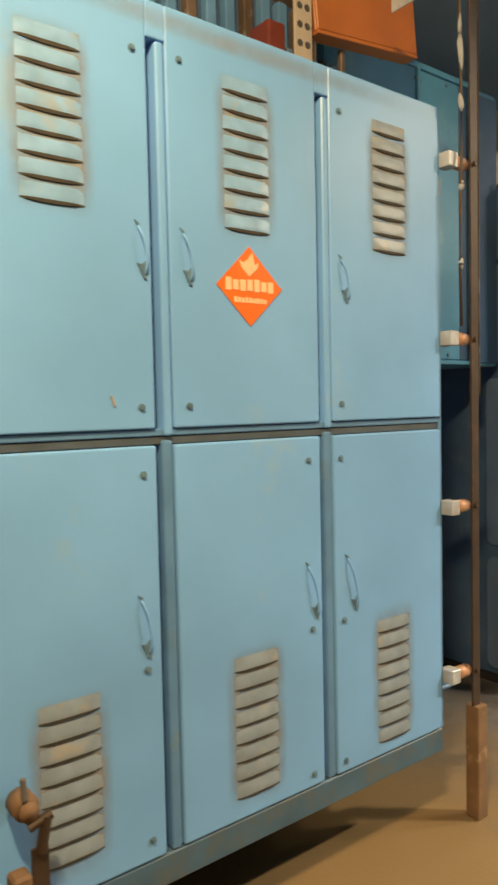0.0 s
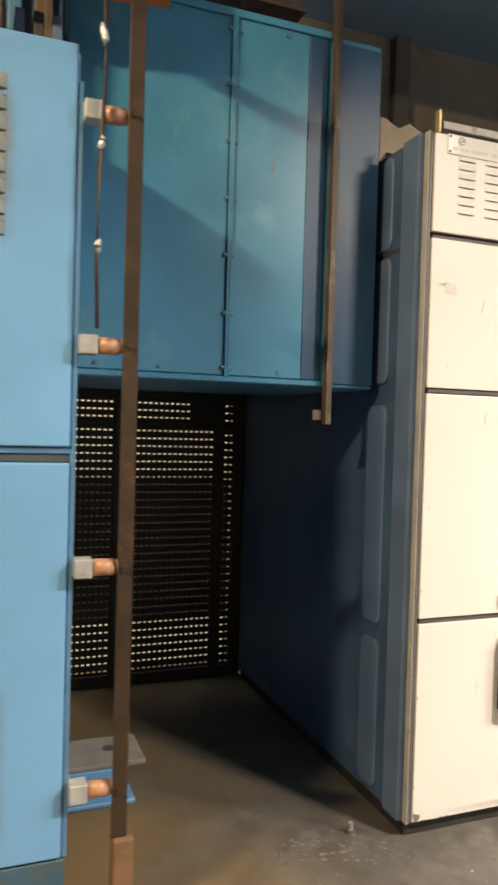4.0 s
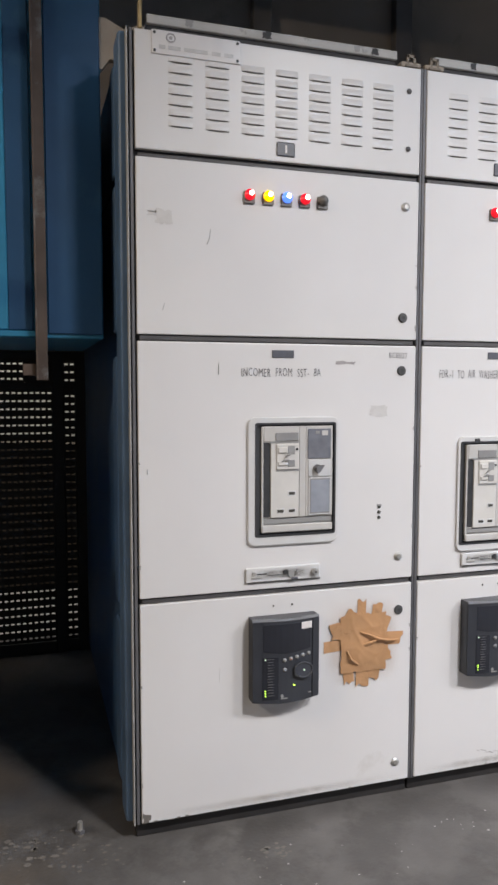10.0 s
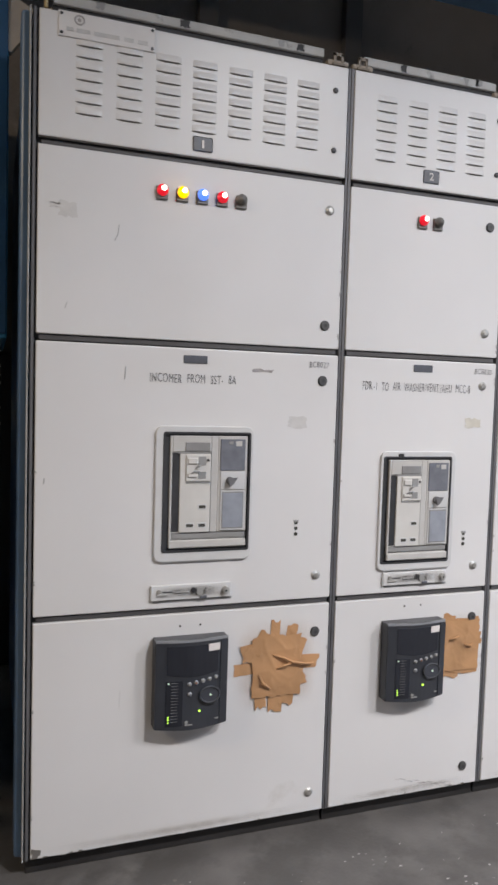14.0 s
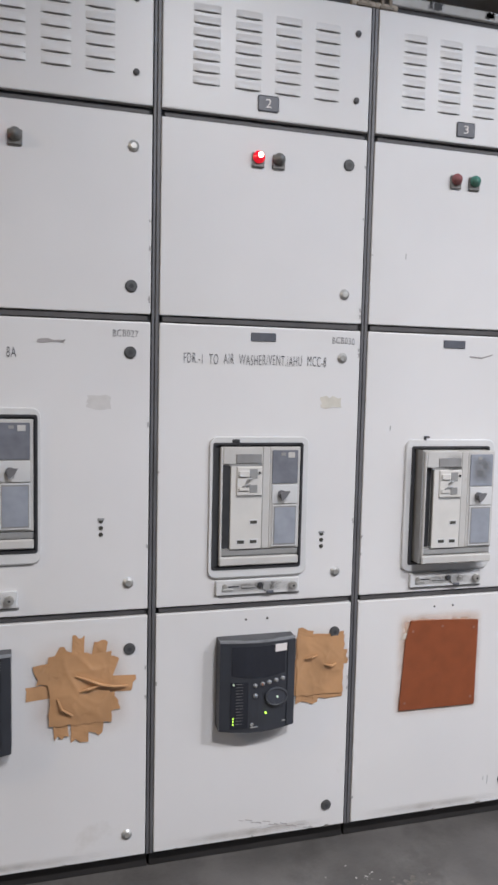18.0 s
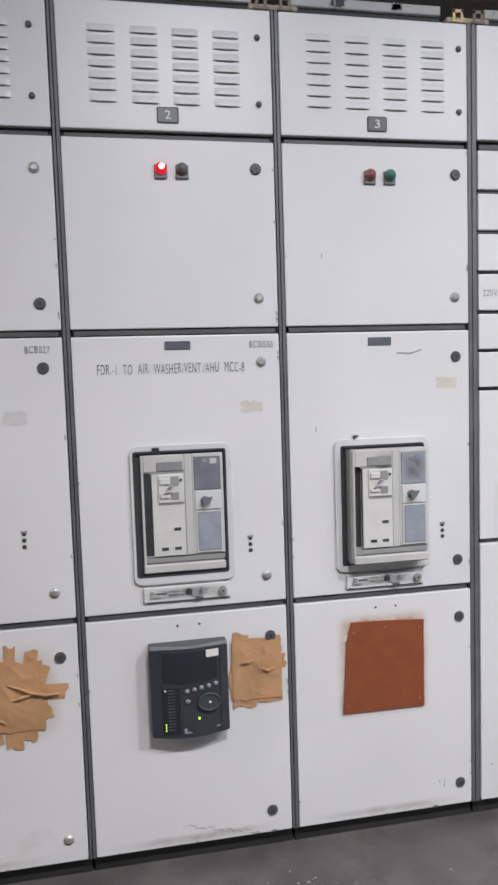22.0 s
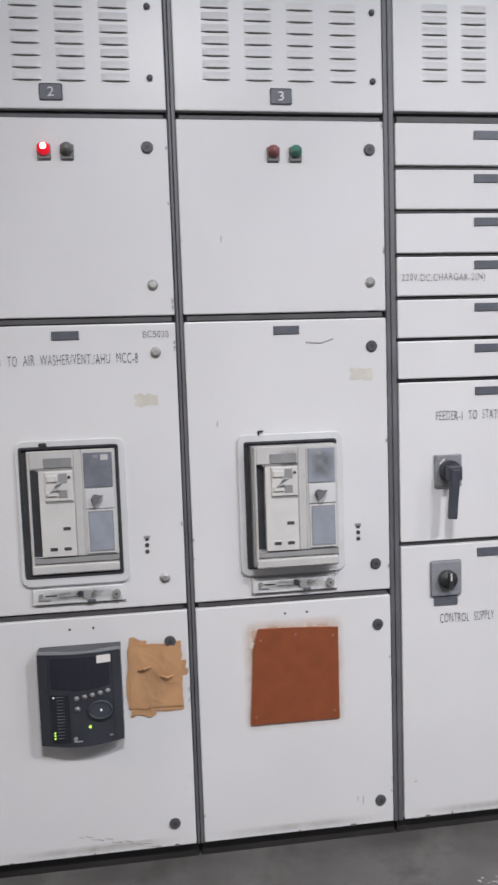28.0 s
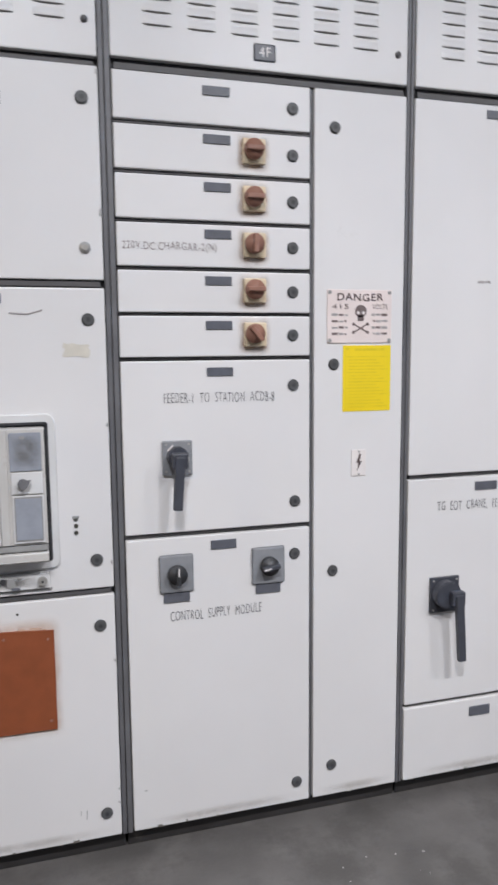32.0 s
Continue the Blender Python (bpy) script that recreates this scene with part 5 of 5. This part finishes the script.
# scuffs, chips and dirt along the door edges
wear = random.Random(77)
for c, x0, x1 in ((A, 0.006, 0.877), (B, 0.899, 1.447), (C, 1.469, 2.003), (D, 2.035, 2.525), (D, 2.537, 2.793), (G, 2.818, 3.388)):
    film_patch(c, x0 + 0.003, x1 - 0.003, 0.0565, 0.090, EDGEDIRT, "dirt_film", -0.0004, "brown dirt along the door foot")
    for _ in range(int((x1 - x0) * 9)):
        x = wear.uniform(x0 + 0.01, x1 - 0.05)
        smear(c, x, x + wear.uniform(0.004, 0.016), 0.0565, 0.0565 + wear.uniform(0.003, 0.007), GHOST if wear.random() < 0.6 else DUSTPATCH, "paint_chip", seed=int(x * 777), rough=0.0012)

for c, x0, x1 in ((A, 0.006, 0.877), (B, 0.899, 1.447), (C, 1.469, 2.003)):
    for za, zb in TIERS[1:]:
        for _ in range(4):
            z = za + (zb - za) * wear.random() ** 1.6 * 0.96 + 0.008
            x = x1 - 0.004 if wear.random() < 0.65 else x0 + 0.002
            smear(c, x - 0.002, x + 0.002, z, z + wear.uniform(0.004, 0.014), PALEINK if wear.random() < 0.6 else SCRATCH, "edge_chip", seed=int(z * 997), rough=0.0012)

# torn board on the line's corner
bd = random.Random(4)
pts = []
for x, z in ((0.16, 2.305), (0.17, 2.345), (0.12, 2.395), (0.05, 2.415), (0.01, 2.400), (-0.04, 2.425), (-0.10, 2.432), (-0.10, 2.35), (-0.098, 2.285), (-0.062, 2.278), (-0.03, 2.305)):
    pts.append((x + bd.uniform(-0.008, 0.008), z + bd.uniform(-0.007, 0.007)))
ob = part("torn_board", plate(pts[::-1], 0.236, 0.262), CARD, None)
tagged(ob, "torn dusty brown board on top of the cubicle", "board")

# ---- transformer enclosure ----
TY = -0.287
T = thing("transformer_enclosure", (-1.85, 0.4, 0.0), "light blue louvred dry transformer enclosure on a raised base", "transformer")
part("casing", slab(-2.600, -1.140, TY + 0.056, 1.15, 0.300, 2.150, 0.004), TRDARK, T, "blue steel casing behind the doors")
part("lid", slab(-2.606, -1.140, TY + 0.0555, 1.16, 2.118, 2.200, 0.004, 2), TRBLUE, T, "dirty light blue top edge")
film_patch(T, -2.60, -1.142, 2.130, 2.192, GRIME, "dust_film", TY - 0.0006)
part("base_frame", slab(-2.605, -1.142, TY + 0.004, 1.15, 0.243, 0.316, 0.004), BASEBLUE, T, "dark blue base channel")
part("mid_rail", slab(-2.600, -1.142, TY + 0.012, TY + 0.0555, 1.243, 1.262, 0.002), TRGAP, T, "dark gap rail between door rows")
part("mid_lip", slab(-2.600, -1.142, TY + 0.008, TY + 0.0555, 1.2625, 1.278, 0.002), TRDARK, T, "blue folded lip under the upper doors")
TD = [(-2.596, -2.142), (-2.094, -1.650), (-1.602, -1.152)]
for x0, x1 in ((-2.140, -2.096), (-1.648, -1.604)):
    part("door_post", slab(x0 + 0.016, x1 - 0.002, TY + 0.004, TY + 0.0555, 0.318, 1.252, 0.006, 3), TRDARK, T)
    part("post_gap", slab(x0 + 0.001, x0 + 0.0155, TY + 0.046, TY + 0.0555, 0.318, 1.240, 0.001), TRGAP, T, "dark gap beside the door")
    part("door_post", slab(x0 + 0.0215, x1 - 0.001, TY + 0.001, TY + 0.0555, 1.262, 2.116, 0.008, 3), TRBLUE, T)
    part("door_header", slab(x0 - 0.0015, x1 + 0.0015, TY + 0.0005, TY + 0.0550, 2.118, 2.195, 0.004, 2), TRBLUE, T)
    part("post_gap", slab(x0 + 0.001, x0 + 0.021, TY + 0.046, TY + 0.0555, 1.280, 2.117, 0.001), TRGAP, T, "dark gap beside the door")
part("edge_post", slab(-1.151, -1.138, TY + 0.006, TY + 0.0555, 0.318, 2.116, 0.002), TRDARK, T)


def curved_handle(x, z_top, z_bot, lean):
    """A thin bent pull between two flattened ends."""
    path, radii = [], []
    n = 12
    for i in range(n + 1):
        t = i / n
        path.append((x + lean * t + 0.006 * math.sin(math.pi * t), TY - 0.0015 - 0.010 * min(1.0, math.sin(math.pi * t) * 1.6), z_top + (z_bot - z_top) * t))
        radii.append(0.0026)
    return tube(path, radii)


def handle_ends(d, x, z_top, z_bot, lean):
    xb = x + lean
    part("handle_tail", plate([(xb - 0.018, z_bot + 0.026), (xb - 0.008, z_bot + 0.024), (xb + 0.004, z_bot + 0.034), (xb + 0.004, z_bot - 0.008), (xb - 0.004, z_bot - 0.004)], TY - 0.004, TY + 0.0005), BOLTBLUE, d, "dark flattened tail")
    part("handle_tip", plate([(x - 0.008, z_top + 0.012), (x + 0.003, z_top + 0.006), (x + 0.006, z_top - 0.012)], TY - 0.003, TY + 0.0005), BOLTBLUE, d)


TH = {0: [(-2.174, 1.713, 1.608, 0.014)], 1: [(-2.060, 1.711, 1.604, 0.017)], 2: [(-1.566, 1.706, 1.600, 0.020)]}
TL = {0: [(-2.191, 0.908, 0.784, 0.016)], 1: [(-1.701, 0.907, 0.772, 0.030)], 2: [(-1.557, 0.907, 0.766, 0.032)]}
VX = {0: -2.3625, 1: -1.8760, 2: -1.3725}
VU = {0: (2.043, 0.0437), 1: (2.057, 0.0451), 2: (2.067, 0.0456)}
VL = {0: (0.701, 0.0430), 1: (0.688, 0.0446), 2: (0.679, 0.0453)}
UB = {0: [(-2.177, 2.082), (-2.176, 1.326)], 1: [(-2.060, 2.088), (-2.053, 1.327)], 2: [(-1.566, 2.09), (-1.570, 1.325)]}
LB = {0: [(-2.177, 1.180), (-2.179, 0.751), (-2.178, 0.366)], 1: [(-1.693, 1.181), (-1.687, 0.739), (-1.690, 0.354)], 2: [(-1.577, 1.180), (-1.571, 0.741), (-1.572, 0.351)]}
for k, (x0, x1) in enumerate(TD):
    up = part("door", slab(x0, x1, TY, TY + 0.054, 1.279, 2.196, 0.006, 3), TRBLUE, T, "light blue louvred upper door")
    low = part("door", slab(x0, x1, TY, TY + 0.054, 0.320, 1.242, 0.006, 3), TRBLUE, T, "light blue louvred lower door")
    for r in range(8):
        copies("louvre", TLOUVRE_DUSTY if k == 2 else TLOUVRE, (VX[k], TY - 0.0002, VU[k][0] - VU[k][1] * r), up)
        copies("louvre", TLOUVRE_LOW, (VX[k], TY - 0.0002, VL[k][0] - VL[k][1] * r), low)
    film_patch(up, VX[k] - 0.10, VX[k] + 0.10, 1.70, 2.11, DUSTBLOOM, "dust_film", TY - 0.0004, "tan dust round the louvres")
    film_patch(low, VX[k] - 0.10, VX[k] + 0.10, 0.335, 0.76, DUSTBLOOM, "dust_film", TY - 0.0004, "tan dust round the louvres")
    for h in TH[k]:
        handle_ends(part("door_handle", curved_handle(*h), TRBLUE, up, "thin blue-painted pull handle", True), *h)
    for h in TL[k]:
        handle_ends(part("door_handle", curved_handle(*h), TRBLUE, low, "thin blue-painted pull handle", True), *h)
    for d, bolts in ((up, UB[k]), (low, LB[k])):
        for bx, bz in bolts:
            part("bolt", merge(disc(bx, bz, 0.0085, TY - 0.002, TY + 0.001, 12), disc(bx, bz, 0.0055, TY - 0.006, TY, 6)), BOLTBLUE, d)
part("scratch", rod((-2.248, TY - 0.0005, 1.352), (-2.240, TY - 0.0005, 1.330), 0.0035, 6), SCRATCH, T)
dm = part("warning_diamond", plate([(-1.874, 1.515), (-1.774, 1.609), (-1.874, 1.703), (-1.972, 1.608)], TY - 0.002, TY - 0.0002), ORANGE, T, "orange diamond warning sticker with pale print")
part("flame_mark", plate([(-1.876, 1.632), (-1.852, 1.652), (-1.846, 1.668), (-1.858, 1.660), (-1.866, 1.690), (-1.880, 1.672), (-1.892, 1.664), (-1.906, 1.670), (-1.898, 1.652)], TY - 0.003, TY - 0.0018), ORANGEPRINT, dm)
for k in range(7):
    x = -1.946 + 0.0212 * k
    part("print_block", slab(x, x + 0.0165, TY - 0.003, TY - 0.0018, 1.597 + 0.002 * (k % 2), 1.627 - 0.0015 * ((k * 3) % 4), 0), ORANGEPRINT, dm)
for k in range(9):
    x = -1.922 + 0.0112 * k
    part("print_block", slab(x, x + 0.0085, TY - 0.003, TY - 0.0018, 1.570, 1.583 - 0.001 * (k % 3), 0), ORANGEPRINT, dm)
for x in (-2.25, -1.55):
    part("skid_channel", slab(x - 0.06, x + 0.06, 0.22, 1.05, 0.10, 0.2425, 0.006), GAP, T, "dark skid channel")
    for y in (0.33, 0.92):
        part("roller", rod((x - 0.045, y, 0.075), (x + 0.045, y, 0.075), 0.0745, 20, 0.006), RAIL, T, "steel roller", True)
lug = part("jacking_lug", slab(-1.1395, -0.900, -0.055, 0.120, 0.404, 0.418, 0.004, 2), DUSTPATCH, T, "dusty grey-brown jacking plate with a hole")
part("lug_hole", rod((-0.985, 0.04, 0.4175), (-0.985, 0.04, 0.4192), 0.018, 14), GAP, lug)
# gusset takes the darker frame blue, not the doors' light blue
part("lug_gusset", merge(slab(-1.1395, -0.955, -0.180, -0.058, 0.366, 0.378, 0.003), slab(-1.1395, -0.955, -0.060, -0.052, 0.300, 0.4035, 0.002)), TRDARK, lug, "darker blue gusset")

# ---- bus duct ----
DY = 0.234
DU = thing("bus_duct", (-0.6, 0.6, 1.47), "blue bolted sheet-steel bus duct from transformer to switchgear", "bus duct")
part("shell", slab(-1.120, -0.062, DY + 0.004, 1.05, 1.478, 2.660, 0.004), DUCTBLUE, DU)
part("cover", slab(-1.118, -0.612, DY - 0.004, DY + 0.0035, 1.500, 2.640, 0.003), DUCTBLUE, DU, "blue front cover sheet")
part("cover", slab(-0.594, -0.338, DY - 0.004, DY + 0.0035, 1.500, 2.640, 0.003), DUCTBLUE, DU, "blue front cover sheet")
# added strip: painted shade beside the hanger, no real joint
part("joint_strip", slab(-0.337, -0.268, DY - 0.003, DY + 0.0035, 1.500, 2.640, 0.002), SHADEBLUE, DU, "strip of painted shade beside the hanger")
# end cover's shade is painted into its blue
part("cover", slab(-0.225, -0.064, DY - 0.004, DY + 0.0035, 1.490, 2.640, 0.003), SHADEBLUE, DU, "blue end cover sheet with painted shade")
part("flange", slab(-0.611, -0.603, DY - 0.014, DY + 0.0035, 1.490, 2.650, 0.001), DUCTBLUE, DU)
part("flange", slab(-0.602, -0.595, DY - 0.014, DY + 0.0035, 1.490, 2.650, 0.001), DUCTBLUE, DU)
part("bottom_lip", slab(-1.118, -0.262, DY - 0.012, DY + 0.0035, 1.480, 1.497, 0.002), DUCTBLUE, DU)
part("top_lip", slab(-1.118, -0.262, DY - 0.012, DY + 0.0035, 2.642, 2.665, 0.002), DUCTBLUE, DU)
for z in (1.525, 1.70, 1.885, 2.065, 2.245, 2.425, 2.60):
    part("flange_bolt", merge(rod((-0.622, DY - 0.009, z), (-0.612, DY - 0.009, z), 0.0065, 8), rod((-0.594, DY - 0.009, z - 0.003), (-0.587, DY - 0.009, z - 0.003), 0.0055, 6)), BOLTBLUE, DU)
for x in (-1.02, -0.82, -0.42):
    for z in (1.52, 2.62):
        part("cover_bolt", disc(x, z, 0.007, DY - 0.010, DY, 8), BOLTBLUE, DU)
part("scratch", rod((-0.46, DY - 0.0042, 2.17), (-0.458, DY - 0.0042, 2.24), 0.002, 6), SCRATCH, DU)

an = thing("angle_hanger", (-0.245, 0.214, 1.35), "rusted steel angle hanging down from the ceiling", "hanger")
part("web", slab(-0.262, -0.228, 0.212, 0.217, 1.352, CEIL, 0.001), RUSTY, an)
part("leg", slab(-0.262, -0.257, 0.186, 0.2115, 1.352, CEIL, 0.001), RUSTY, an)
part("foot_clip", slab(-0.300, -0.2625, 0.205, 0.213, 1.365, 1.400, 0.002), RUSTY, an)

# ---- earth strip beside the transformer ----
ES = thing("earth_strip", (-1.026, -0.31, 0.0), "brown earthing strip on salmon insulators", "earth strip")
part("strip", slab(-1.042, -1.006, -0.322, -0.315, 0.366, CEIL, 0.001), EARTHBAR, ES, "long brown flat bar")
part("post", slab(-1.039, -0.991, -0.338, -0.290, 0.0, 0.366, 0.005, 2), WOODPOST, ES, "dusty brown square post")
for z in (0.478, 1.001, 1.515, 2.044, 2.57):
    ins = part("insulator", merge(rod((-1.098, -0.296, z), (-1.043, -0.296, z), 0.020, 18, 0.004), rod((-1.043, -0.296, z), (-1.035, -0.296, z), 0.016, 18)), INSUL, ES, "salmon resin insulator", True)
    part("insulator_bracket", merge(slab(-1.139, -1.098, -0.318, -0.272, z - 0.022, z + 0.022, 0.002), slab(-1.137, -1.132, -0.270, -0.10, z - 0.020, z + 0.020, 0.001)), BRACKET, ins, "scuffed pale bracket")
    part("bolt", disc(-1.025, z, 0.008, -0.330, -0.320, 6), EARTHBAR, ins)

HC = thing("hanging_cord", (-1.108, -0.30, 2.6), "frayed cord with pale peeling wrap beside the strip", "cord")
part("cord", tube([(-1.104 - 0.006 * math.sin(k * 1.3), -0.331, 1.55 + 0.17 * k) for k in range(13)], [0.0045] * 13), EARTHBAR, HC, "", True)
for zz, ln in ((2.18, 0.05), (2.30, 0.16), (2.55, 0.1), (1.95, 0.03), (1.72, 0.03)):
    part("peeling_wrap", tube([(-1.104 + 0.004 * math.sin(k + zz * 9), -0.333, zz + ln * k / 4) for k in range(5)], [0.004, 0.008, 0.009, 0.007, 0.003], 6), BRACKET, HC, "pale peeling wrap")

# a short earth lead in front of the transformer
EL = thing("earth_lead", (-2.46, -0.36, 0.0), "dark earth lead with a tan insulator by the enclosure", "earth strip")
part("strip", slab(-2.480, -2.446, -0.362, -0.356, 0.0, 0.50, 0.001), EARTHBAR, EL)
hd = part("insulator", merge(rod((-2.482, -0.352, 0.575), (-2.482, -0.302, 0.575), 0.026, 18, 0.005), rod((-2.482, -0.37, 0.575), (-2.482, -0.352, 0.575), 0.019, 18, 0.003)), WOODPOST, EL, "tan resin insulator", True)
part("clamp", merge(rod((-2.485, -0.362, 0.545), (-2.440, -0.366, 0.560), 0.010, 10), rod((-2.450, -0.366, 0.560), (-2.462, -0.362, 0.49), 0.011, 10)), EARTHBAR, hd)
part("stud", rod((-2.490, -0.360, 0.60), (-2.492, -0.362, 0.642), 0.006, 8), RAIL, hd)
part("lead_foot", slab(-2.520, -2.482, -0.372, -0.330, 0.0, 0.46, 0.006), WOODPOST, EL)

# ---- steelwork over the transformer ----
OB = thing("orange_cover", (-1.2, 0.05, 2.35), "orange primed steel cover tilted above the transformer", "cover")
for nm, bm in (("bottom_sheet", slab(-0.24, 0.24, -0.10, -0.04, 0.0, 0.012, 0.002)), ("front_sheet", slab(-0.24, 0.24, -0.10, -0.09, 0.0125, 0.40, 0.003)),
               ("end_sheet", slab(-0.24, -0.23, -0.0895, -0.04, 0.0125, 0.40, 0.003)), ("end_sheet", slab(0.23, 0.24, -0.0895, -0.04, 0.0125, 0.40, 0.003))):
    bmesh.ops.transform(bm, matrix=Matrix.Translation((-1.10, 0.12, 2.505)) @ Matrix.Rotation(radians(-6), 4, "Y"), verts=bm.verts)
    part(nm, bm, BEAM, OB)
for x in (-1.33, -1.20):
    part("support_leg", slab(x, x + 0.02, 0.06, 0.08, 2.2005, 2.485, 0.002), RUSTY, OB, "rusted support leg")
RB = part("fuse_block", slab(-1.475, -1.405, 0.10, 0.20, 2.2005, 2.52, 0.008, 2), REDBLOCK, None)
tagged(RB, "dull red block standing on the transformer top", "block")
PS = thing("perforated_strip", (-1.43, 0.0, 2.2), "tan perforated strip on the transformer top", "strip")
part("strip", slab(-1.455, -1.385, 0.0, 0.008, 2.2005, 2.62, 0.001), CARD, PS)
for k in range(7):
    for dx in (0.020, 0.050):
        part("hole", disc(-1.455 + dx, 2.25 + 0.055 * k, 0.011, -0.001, 0.001, 10), GAP, PS)
for y, z in ((0.9, 3.1), (0.35, 3.25)):
    ob = part("ceiling_beam", merge(slab(-1.0, -0.08, y, y + 0.012, z, z + 0.22, 0.002), slab(-1.0, -0.08, y - 0.06, y + 0.07, z - 0.012, z, 0.002)), RUSTY, None)
    tagged(ob, "dim rusted steel beam under the ceiling", "beam")
for k in range(5):
    x = -1.375 + 0.05 * k
    ob = part("cooling_fin", slab(x, x + 0.028, 0.13, 0.27, 2.2005, 2.47, 0.004, 2), (EDGEBLUE, RUSTY, EDGEBLUE, GAP, EDGEBLUE)[k], None)
    tagged(ob, "upright steel fin on the transformer top", "fin", "fins on the transformer top")
TB = thing("top_terminal_box", (-1.5, 0.5, 2.2), "grey-blue ribbed terminal box on top of the transformer", "terminal box")
part("box", slab(-1.90, -1.125, 0.30, 0.95, 2.201, 2.72, 0.006), SIDEBLUE, TB)
for k in range(10):
    x = -1.89 + 0.075 * k
    part("rib", slab(x, x + 0.040, 0.265, 0.2995, 2.215, 2.70, 0.006, 2), TRDARK if k % 3 else RUSTY, TB)
CB = thing("cable_bundle", (-2.1, 0.3, 2.2), "dusty red and grey cable ends above the transformer", "cables")
for k in range(7):
    x = -2.32 + 0.055 * k
    part("cable", rod((x, 0.25, 2.2), (x + 0.02, 0.30, 2.62 + 0.02 * (k % 3)), 0.018, 12), [EARTHBAR, RUSTY, KNOBBROWN, CARD][k % 4], CB, "", True)

# ---- perforated screen behind the duct ----
MY = 1.66
SC = thing("perforated_screen", (-0.85, MY, 0.0), "black perforated steel screen in a dark frame", "screen")


def perforated(x0, x1, z0, z1):
    px, pz, hw, hh = 0.0282, 0.0392, 0.0080, 0.0040
    nx, nz = max(1, round((x1 - x0) / px)), max(1, round((z1 - z0) / pz))
    px, pz = (x1 - x0) / nx, (z1 - z0) / nz
    verts, faces = [], []
    for j in range(nz):
        for i in range(nx):
            cx, cz = x0 + (i + 0.5) * px, z0 + (j + 0.5) * pz
            k = len(verts)
            for sx, sz in ((-1, -1), (1, -1), (1, 1), (-1, 1)):
                verts.append((cx + sx * px / 2, MY, cz + sz * pz / 2))
            for sx, sz in ((-1, -1), (1, -1), (1, 1), (-1, 1)):
                verts.append((cx + sx * hw, MY, cz + sz * hh))
            for q in range(4):
                r = (q + 1) % 4
                faces.append((k + q, k + r, k + 4 + r, k + 4 + q))
    me = bpy.data.meshes.new("perforated")
    me.from_pydata(verts, [], faces)
    bm = bmesh.new()
    bm.from_mesh(me)
    bpy.data.meshes.remove(me)
    bmesh.ops.remove_doubles(bm, verts=bm.verts, dist=0.0005)
    return bm


for x0, x1, z0, z1 in ((-1.72, -1.24, 0.06, 1.32), (-1.21, -0.70, 0.06, 1.32), (-0.67, -0.17, 0.06, 1.32), (-1.72, -1.24, 1.35, 1.46), (-1.21, -0.70, 1.35, 1.46), (-0.67, -0.30, 1.35, 1.46), (-0.115, -0.06, 0.06, 1.46)):
    part("perforated_sheet", perforated(x0, x1, z0, z1), MESHMAT, SC)
for x0, x1 in ((-1.75, -1.72), (-1.24, -1.21), (-0.70, -0.67), (-0.17, -0.115), (-0.06, 0.0)):
    part("upright", slab(x0, x1, MY - 0.012, MY + 0.02, 0.0, 1.5, 0.003), MESHMAT, SC)
for z0, z1 in ((0.0, 0.06), (1.32, 1.35), (1.46, 1.50)):
    part("rail", slab(-1.75, 0.0, MY - 0.008, MY + 0.016, z0, z1, 0.003), MESHMAT, SC)
part("blank_plate", slab(-0.30, -0.17, MY - 0.003, MY + 0.003, 1.35, 1.46, 0.001), MESHMAT, SC)
ob = part("crate", slab(-2.2, 0.6, 2.9, 3.6, 0.0, 0.95, 0.01), CRATE, None)
tagged(ob, "large brown crate beyond the perforated screen", "crate")

# ---- floor bits ----
ab = thing("anchor_bolt", (-0.165, 0.10, 0.0), "small steel anchor bolt standing in the floor", "bolt")
part("stud", rod((-0.165, 0.10, 0.0), (-0.165, 0.10, 0.035), 0.008, 10), STEEL, ab)
part("nut", rod((-0.165, 0.10, 0.0), (-0.165, 0.10, 0.012), 0.015, 6), RAIL, ab)
fr = random.Random(21)


def flakes(spots, material, name, label):
    bm = bmesh.new()
    for cx, cy, n, spread, size in spots:
        for _ in range(n):
            x, y = cx + fr.gauss(0, spread), cy + fr.gauss(0, spread * 0.5)
            if y > -0.01 and x > -0.03:
                continue
            s = size * fr.uniform(0.4, 1.3)
            m = fr.randint(5, 8)
            a0 = fr.uniform(0, 6.28)
            bm.faces.new([bm.verts.new((x + s * fr.uniform(0.5, 1.2) * math.cos(a0 + q * math.tau / m) * 1.4, y + s * fr.uniform(0.5, 1.2) * math.sin(a0 + q * math.tau / m), 0.0012)) for q in range(m)])
    ob = part(name, bm, material, None)
    tagged(ob, label, "debris", "", "stuff")


flakes([(1.45, -0.16, 12, 0.03, 0.003), (0.95, -0.2, 9, 0.06, 0.003), (2.19, -0.22, 22, 0.03, 0.0035), (2.6, -0.25, 8, 0.1, 0.003), (0.2, -0.25, 12, 0.12, 0.003), (1.25, -0.35, 14, 0.1, 0.004), (1.7, -0.3, 16, 0.3, 0.0025), (0.6, -0.3, 14, 0.25, 0.0025)], FLECK, "paint_flecks", "pale paint flecks stuck to the floor")
flakes([(-0.28, 0.06, 34, 0.08, 0.008), (-0.12, -0.04, 20, 0.06, 0.006), (-0.42, 0.0, 22, 0.12, 0.006), (0.36, -0.16, 26, 0.035, 0.006), (-0.7, -0.3, 8, 0.2, 0.005), (1.55, -0.2, 16, 0.03, 0.006)], DUSTPATCH, "cement_crumbs", "dry cement splashes on the floor")
